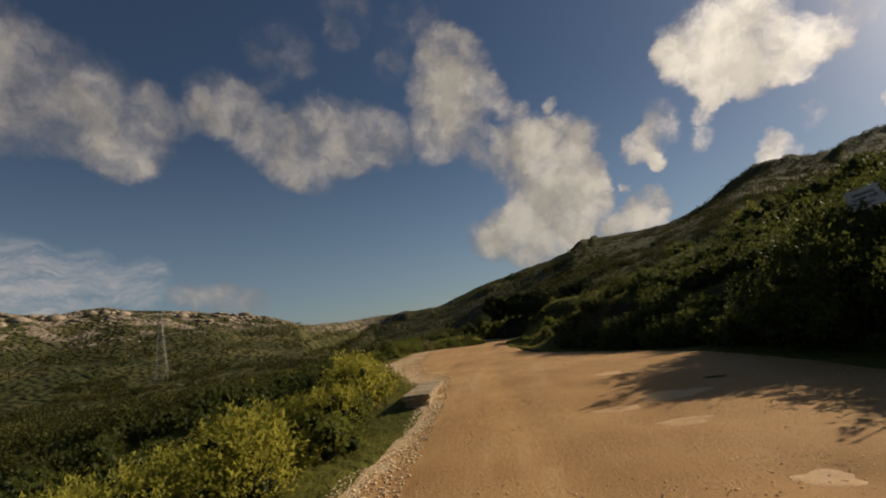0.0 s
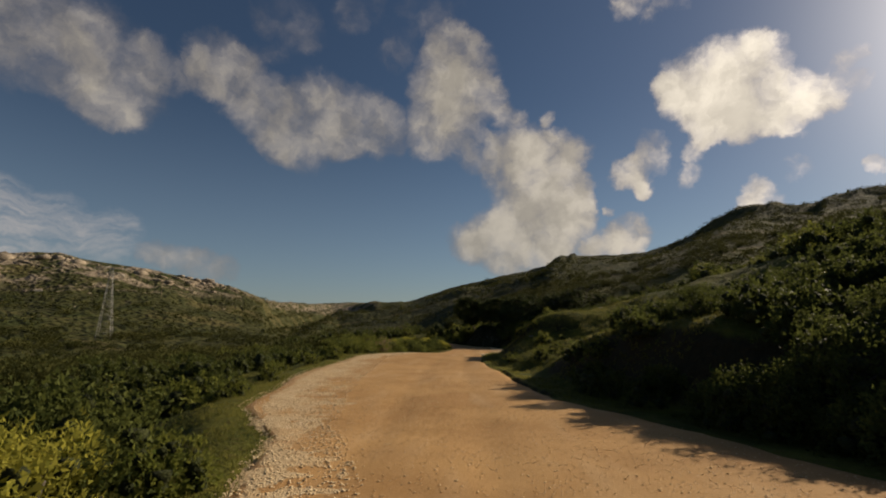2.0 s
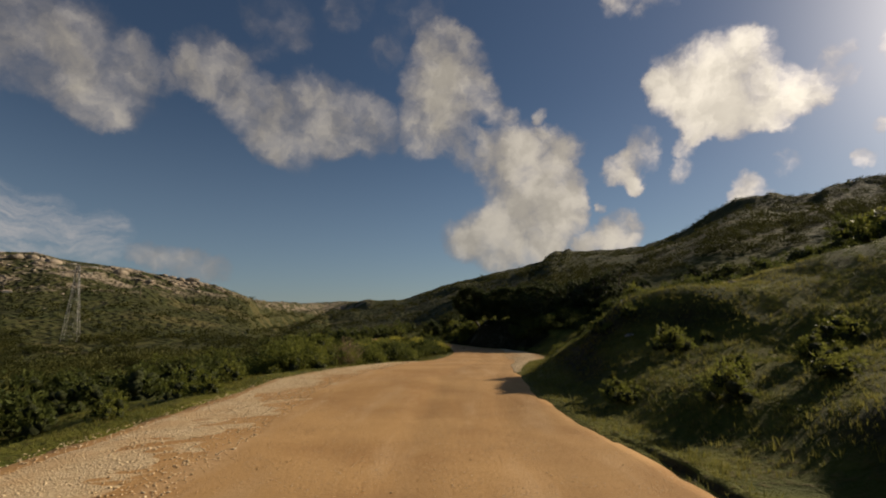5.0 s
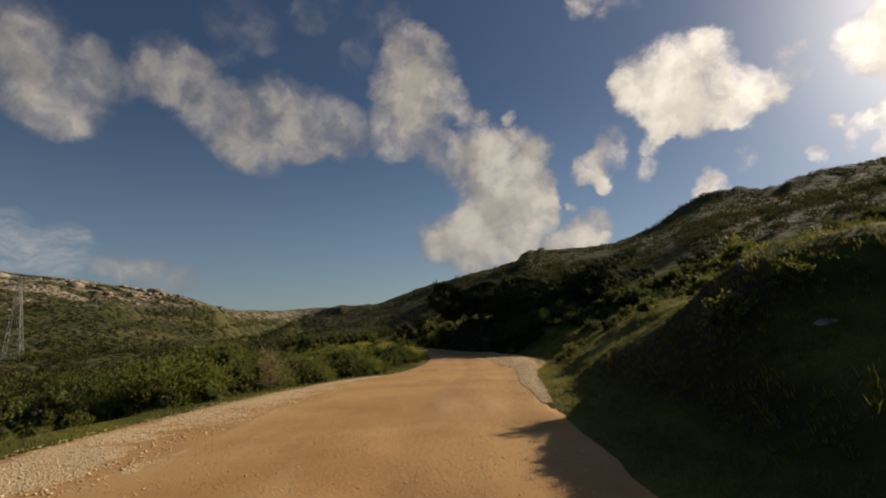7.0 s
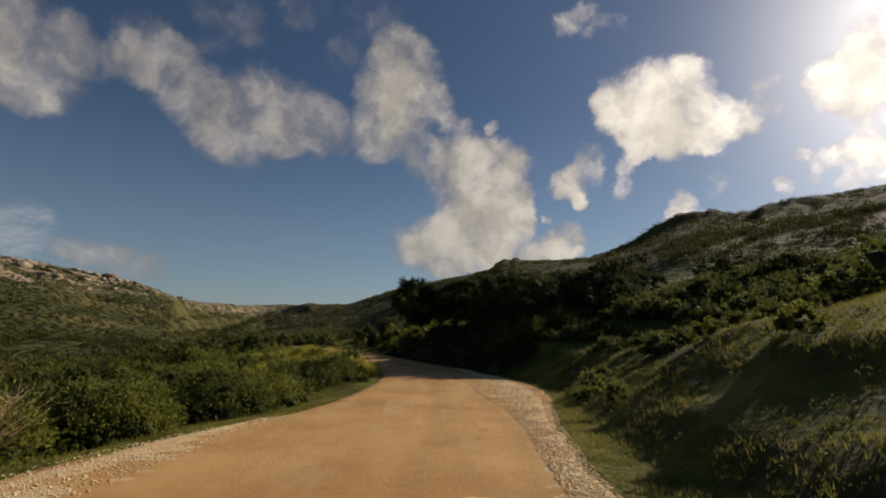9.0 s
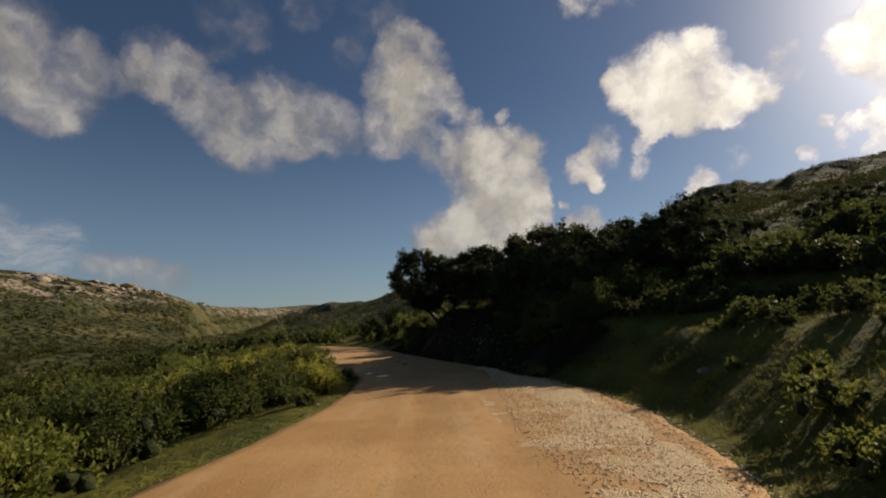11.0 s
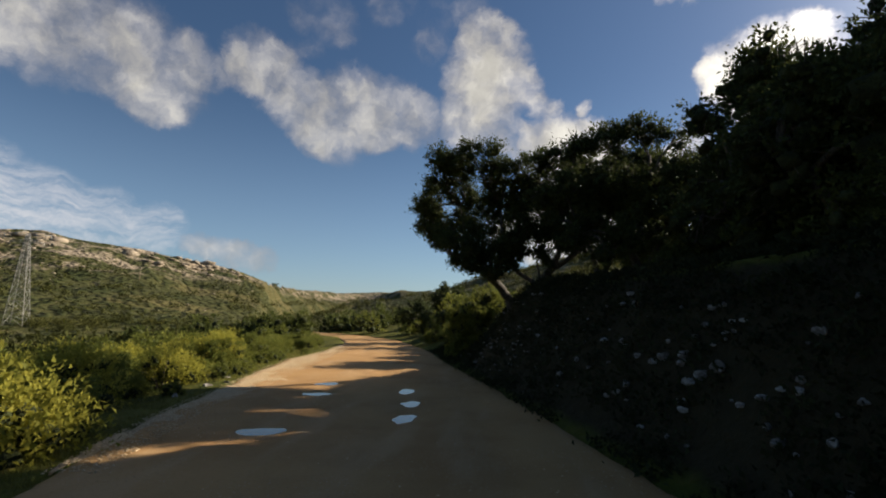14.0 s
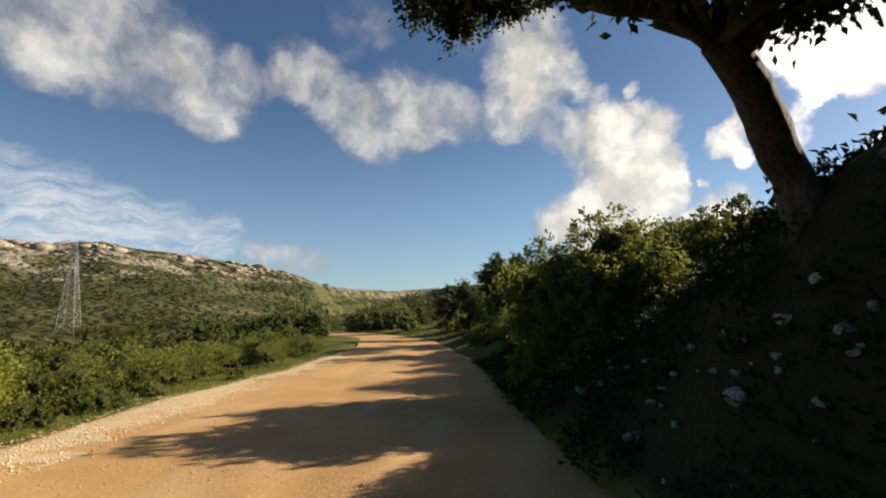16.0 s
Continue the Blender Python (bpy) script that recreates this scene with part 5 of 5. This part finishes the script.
def stones_geo(x, y, size, rng, fine=False):
    base_v, base_f = (ICO_V, ICO_F) if fine else (OCTA_V, OCTA_F)
    n, k = len(x), len(base_v)
    v = base_v[None] * rng.uniform(0.6, 1.25, (n, k, 1)) * (size[:, None] * rng.uniform(0.55, 1.1, (n, 3)))[:, None]
    a = rng.uniform(0, math.tau, n)
    c, s = np.cos(a)[:, None], np.sin(a)[:, None]
    v = np.stack([v[..., 0] * c - v[..., 1] * s, v[..., 0] * s + v[..., 1] * c, v[..., 2] * 0.34], -1)
    xl, xr = left_edge(y), right_edge(y)
    on_road = (x > xl - 0.12) & (x < xr + 0.12)
    z = np.where(on_road, road_height(np.clip(x, xl + 0.22, xr - 0.22), y) + 0.006, ground_z(x, y))
    v += np.stack([x, y, z + size * 0.05], -1)[:, None]
    g = Geo()
    g.add(v.reshape(-1, 3), (base_f[None] + (np.arange(n) * k)[:, None, None]).reshape(-1, 3))
    return g


def strip(count, inner, outer, y0, y1, rng, patch=None):
    y = rng.uniform(y0, y1, count)
    u = rng.random(count)
    x = inner(y) + (outer(y) - inner(y)) * u
    if patch is not None:
        k = BUMPS(x, y, patch, 2) > rng.uniform(-0.3, 0.5, count)
        x, y = x[k], y[k]
    return x, y


rng = np.random.default_rng(9)
grav_l = lambda y: along(y, (0, -1.1), (8, -0.95), (10.5, -1.0), (13, -1.3), (16, -2.3), (20, -3.0), (24, -3.5), (28, -3.9), (34, -4.4), (40, -3.7), (47, -3.4), (52, -2.3), (60, -1.2), (66, -1.2), (74, -3.7), (84, -5.4), (95, -7.2))
grav_r = lambda y: along(y, (36, 0.5), (42, 1.0), (48, 1.9), (52, 2.3), (56, 2.2), (62, 2.7), (66, 2.9), (80, 0.5))


def gravel_bed(name, inner, outer, y0, y1, seed, label):
    """A thin spread of crushed stone on the road's side, ragged towards the middle."""
    yy = np.arange(y0, y1, 0.14)
    fade = np.clip(np.minimum(yy - y0, y1 - yy) / 4.0, 0.02, 1)
    i_, o_ = inner(yy) + 0.22 * BUMPS(yy, yy * 0 + seed, 0.8, 4), outer(yy) + 0.08 * BUMPS(yy, yy * 0 + seed + 9, 0.7, 3)
    i_ = o_ + (i_ - o_) * fade * 1.7
    u = np.linspace(0, 1, 16)
    Xg = o_[:, None] + (i_ - o_)[:, None] * u
    Yg = np.repeat(yy[:, None], 16, 1)
    thick = 0.013 - 0.031 * u[None] + 0.005 * BUMPS(Xg, Yg, 0.5, 3) + 0.006 * BUMPS(Xg, Yg, 0.22, 2)
    thick[:, 0], thick[:, 1] = -0.045, -0.012
    inside = np.clip(Xg, left_edge(Yg) + 0.22, right_edge(Yg) - 0.22)
    tagged(new(name, grid_geo(Xg, Yg, road_height(inside, Yg) + thick).mesh(name, GRAVEL_BED, True)), label, "gravel", kind="structure")


gravel_bed("gravel_verge", grav_l, lambda y: left_edge(y) - 0.08, 2.0, 50.0, 3, "pale crushed gravel spread along the road edge")
gravel_bed("gravel_verge", grav_l, lambda y: left_edge(y) - 0.08, 70.0, 97.0, 8, "pale crushed gravel spread along the road edge")
gravel_bed("gravel_apron", grav_r, lambda y: right_edge(y) + 0.06, 37.0, 69.0, 5, "pale gravel apron beside the road")
pieces = [
    ("gravel_berm", "pale crushed gravel heaped along the verge", GRAVEL,
     [(*strip(14000, lambda y: left_edge(y) - 0.12, grav_l, 3, 50, rng), (0.010, 0.030)), (*strip(6500, lambda y: left_edge(y) - 0.15, grav_l, 70, 95, rng), (0.008, 0.026)),
      (*strip(15000, grav_r, lambda y: right_edge(y) + 0.1, 38, 68, rng), (0.010, 0.032))]),
    ("loose_pebbles", "loose tan pebbles scattered over the dirt road", PEBBLE,
     [(*strip(13000, lambda y: left_edge(y) + 0.4, lambda y: right_edge(y) - 0.1, 1, 24, rng, 1.7), (0.006, 0.020)),
      (*strip(14000, lambda y: left_edge(y) + 0.6, lambda y: right_edge(y) - 0.2, 24, 95, rng, 2.5), (0.006, 0.019))])]
for name, label, mat, sets in pieces:
    g = Geo()
    for sx, sy, size in sets:
        part_geo = stones_geo(sx, sy, rng.uniform(*size, len(sx)), rng)
        g.add(part_geo.v[0], part_geo.f[0])
    tagged(new(name, g.mesh(name, mat)), label, "gravel", kind="stuff")


def stone(seed):
    """One broken field stone with flat faces."""
    r = random.Random(seed)
    bm = bmesh.new()
    bmesh.ops.create_icosphere(bm, subdivisions=2, radius=1.0)
    cuts = [(Vector((r.gauss(0, 1), r.gauss(0, 1), r.gauss(0, 1))).normalized(), r.uniform(0.45, 0.75)) for _ in range(7)]
    stretch = (r.uniform(0.8, 1.3), r.uniform(0.6, 1.0), r.uniform(0.5, 0.9))
    for v in bm.verts:
        for n, d in cuts:
            over = v.co.dot(n) - d
            if over > 0:
                v.co -= n * over
        v.co = Vector([v.co[i] * stretch[i] for i in range(3)]) * (1 + 0.12 * noise.noise(v.co * 2.5 + Vector((seed * 3.1, 0, 0))))
    return tagged(new("stone", bm_mesh("stone", bm, ROCK)), "pale grey stone lodged in the earth bank", "stone", "stones in the bank")


rocks = [stone(i) for i in range(6)]
rock_spots = [[] for _ in rocks]
for i in range(258):
    y = place.uniform(66, 91)
    x = float(right_edge(y)) + place.triangular(0.2, 1.45, 0.9)
    rock_spots[i % 6].append((x, y, place.choice((0.03, 0.035, 0.04, 0.045, 0.05, 0.06, 0.07, 0.085)) * place.uniform(0.8, 1.2), place.uniform(0, 6.28), -0.055))
for i in range(24):
    y = place.uniform(20, 62)
    rock_spots[i % 6].append((float(right_edge(y)) + place.uniform(1.0, 9.0), y, place.uniform(0.07, 0.2), place.uniform(0, 6.28), 0.03))
for i in range(16):
    y = place.uniform(56, 88)
    rock_spots[i % 6].append((float(left_edge(y)) - place.uniform(0.05, 0.6), y, place.uniform(0.05, 0.11), place.uniform(0, 6.28), 0.01))
for r_, s_ in zip(rocks, rock_spots):
    put(r_, s_, True)

# ---------------------------------------------------------------- crags of the far ridges

CRAG = surface("pale_granite", (0.15, 0.12, 0.085), (0.36, 0.295, 0.22), 0.25, 1.6, 0.92, 0.25)


def outcrops(rows, seed):
    """Bare boulders: rows of (count, azimuth from, to, distance from, to, size from, to)."""
    rng = np.random.default_rng(seed)
    g = Geo()
    for count, az0, az1, r0, r1, s0, s1 in rows:
        az, r = np.radians(rng.uniform(az0, az1, count)), rng.uniform(r0, r1, count)
        x, y = -np.sin(az) * r, 40 + np.cos(az) * r
        keep = BUMPS(x, y, 26.0, 3) > -0.15
        x, y = x[keep], y[keep]
        size = s0 + (s1 - s0) * rng.random(len(x)) ** 2
        z = ground_z(x, y)
        for px, py, pz, k in zip(x, y, z, size):
            v = LUMP_V * rng.uniform(0.65, 1.15, (len(LUMP_V), 1)) * (rng.uniform(0.6, 1.6, 3) * [1, 1, 0.5]) * k
            g.add(v + [px, py, pz], LUMP_F)
    return g


tagged(new("crags", outcrops(((46, 29, 64, 402, 428, 3.5, 8.0), (16, 27, 30.5, 405, 428, 1.5, 4.0), (110, 29, 64, 385, 428, 1.0, 4.0), (170, 24, 64, 330, 425, 0.4, 1.5), (120, 22, 62, 240, 350, 0.3, 1.0), (40, -14.2, -11.2, 985, 1003, 2.0, 6.0), (60, -40, 5, 900, 1000, 0.6, 2.0)), 33).mesh("crags", CRAG)),
       "bare pale granite outcrops on the mountain ridges", "rock", kind="stuff")

# ---------------------------------------------------------------- sign on the bank

SHEET = surface("weathered_sheet", (0.52, 0.52, 0.50), (0.70, 0.69, 0.66), 3.0, 40.0, 0.6, 0.002)
FADED = surface("faded_print", (0.20, 0.20, 0.20), (0.30, 0.29, 0.28), 6.0, 60.0, 0.7, 0.001)
sign = tagged(new("sign"), "small pale metal notice plate on a leaning post", "sign")
sign.matrix_basis = Matrix.Translation((7.62, 10.3, 2.96)) @ Matrix.Rotation(radians(-28), 4, "Z") @ Matrix.Rotation(radians(-11), 4, "Y") @ Matrix.Scale(1.2, 4)
g = Geo()
g.tube([(0, 0.03, 0.16), (0.01, 0.03, -0.7), (0.0, 0.04, -1.9)], [0.022, 0.024, 0.026], 8)
part("post", g, TIMBER, sign)
plate = part("plate", bm_mesh("plate", box_geo(-0.25, 0.25, -0.006, 0.006, -0.17, 0.17, 0.004), SHEET), None, sign)
for x0, x1, z0, z1 in ((-0.16, 0.15, 0.05, 0.10), (-0.18, 0.02, -0.02, 0.02), (0.05, 0.17, -0.03, 0.02), (-0.12, 0.10, -0.11, -0.07)):
    part("print_bar", bm_mesh("print_bar", box_geo(x0, x1, -0.010, -0.006, z0, z1, 0.0), FADED), None, plate, "faded dark printing")

# ---------------------------------------------------------------- culvert head wall

culvert = tagged(new("culvert_headwall"), "low weathered concrete culvert wall at the road edge", "culvert")
zc = float(road_z(9.2))
part("wall", bm_mesh("wall", box_geo(-1.62, -1.22, 8.3, 10.4, zc - 1.3, zc + 0.06, 0.03), CONCRETE), None, culvert)
part("coping", bm_mesh("coping", box_geo(-1.66, -1.18, 8.25, 10.45, zc + 0.062, zc + 0.15, 0.02), CONCRETE), None, culvert)

# ---------------------------------------------------------------- power line


def beam(g, a, b, t):
    g.tube([a, b], [t, t], 4)


def pylon(x, y, height):
    """Lattice tower with three cross-arms."""
    root = new("power_pylon")
    z = float(ground_z(x, y))
    root.matrix_basis = Matrix.Translation((x, y, z)) @ Matrix.Rotation(radians(25), 4, "Z")
    half = lambda h: 2.1 * (1 - h / height) ** 1.1 + 0.42
    corner = lambda h, k: Vector((half(h) * (1, 1, -1, -1)[k], half(h) * (1, -1, -1, 1)[k], h))
    levels = [height * q for q in (0, 0.14, 0.27, 0.39, 0.50, 0.60, 0.69, 0.77, 0.84, 0.90, 0.95, 1.0)]
    for k in range(4):
        g = Geo()
        g.tube([corner(h, k) for h in levels], [0.085] * len(levels), 4)
        part("leg", g, STEEL, root)
    for k in range(4):
        g = Geo()
        for a, b in zip(levels[:-1], levels[1:]):
            beam(g, corner(a, k), corner(b, (k + 1) % 4), 0.045)
            beam(g, corner(a, (k + 1) % 4), corner(b, k), 0.045)
            beam(g, corner(b, k), corner(b, (k + 1) % 4), 0.05)
        part("bracing", g, STEEL, root)
    for q, w in ((0.90, 4.4), (0.985, 6.0)):
        g = Geo()
        h = height * q
        for s in (-1, 1):
            tip = Vector((s * w, 0, h))
            for c in (-0.5, 0.5):
                beam(g, (s * 0.5, c, h), tip, 0.07)
                beam(g, (s * 0.5, c, h + 1.0), tip, 0.07)
            for c in (0.35, 0.7):
                beam(g, (s * (0.5 + (w - 0.5) * c), 0, h), (s * (0.5 + (w - 0.5) * c), 0, h + 1.0 * (1 - c)), 0.05)
        arm = part("crossarm", g, STEEL, root)
        for s in (-1, 1):
            g = Geo()
            g.tube([(s * (w - 0.1), 0, h), (s * (w - 0.1), 0, h - 0.9)], [0.10, 0.07], 6)
            part("insulator", g, PLASTER, arm, "pale hanging insulator")
    return tagged(root, "grey steel lattice power pylon in the valley scrub", "pylon")


pylon(-140.0, 200.0, 28.0)


def pole(x, y, height):
    root = new("utility_pole")
    root.location = (x, y, float(ground_z(x, y)) - 0.3)
    g = Geo()
    g.tube([(0, 0, 0), (0.03, 0, height * 0.5), (0.05, 0, height)], [0.20, 0.17, 0.13], 8)
    part("post", g, TIMBER, root)
    g = Geo()
    g.tube([(-0.7, 0, height - 0.5), (0.8, 0, height - 0.5)], [0.07, 0.07], 4)
    part("crossbar", g, TIMBER, root)
    return tagged(root, "weathered timber utility pole far across the valley", "pole")


pole(-186.0, 309.0, 8.0)


def cottage(x, y, turn):
    root = new("house")
    root.matrix_basis = Matrix.Translation((x, y, float(ground_z(x, y)) - 0.4)) @ Matrix.Rotation(turn, 4, "Z") @ Matrix.Scale(0.34, 4)
    part("wall", bm_mesh("wall", box_geo(-5, 5, -3.5, 3.5, 0, 3.4, 0.04), PLASTER), None, root)
    bm = bmesh.new()
    rows = [[bm.verts.new((px, py, pz)) for py, pz in ((-4.0, 3.3), (0, 5.0), (4.0, 3.3), (4.0, 3.5), (0, 5.2), (-4.0, 3.5))] for px in (-5.4, 5.4)]
    for k in range(6):
        bm.faces.new((rows[0][k], rows[0][(k + 1) % 6], rows[1][(k + 1) % 6], rows[1][k]))
    bm.faces.new(rows[0][::-1])
    bm.faces.new(rows[1])
    part("roof", bm_mesh("roof", bm, TILE), None, root)
    for px in (-3.0, 0.2, 3.2):
        w = part("window", bm_mesh("window", box_geo(px - 0.5, px + 0.5, -3.56, -3.45, 1.1, 2.4, 0.02), TIMBER), None, root)
        part("window_sill", bm_mesh("window_sill", box_geo(px - 0.65, px + 0.65, -3.66, -3.44, 0.98, 1.09, 0.02), PLASTER), None, w)
    return tagged(root, "small white house with a pale tiled roof on the far slope", "house")


cottage(-238.0, 278.5, 0.7)
cottage(-186.5, 449.0, 0.2)
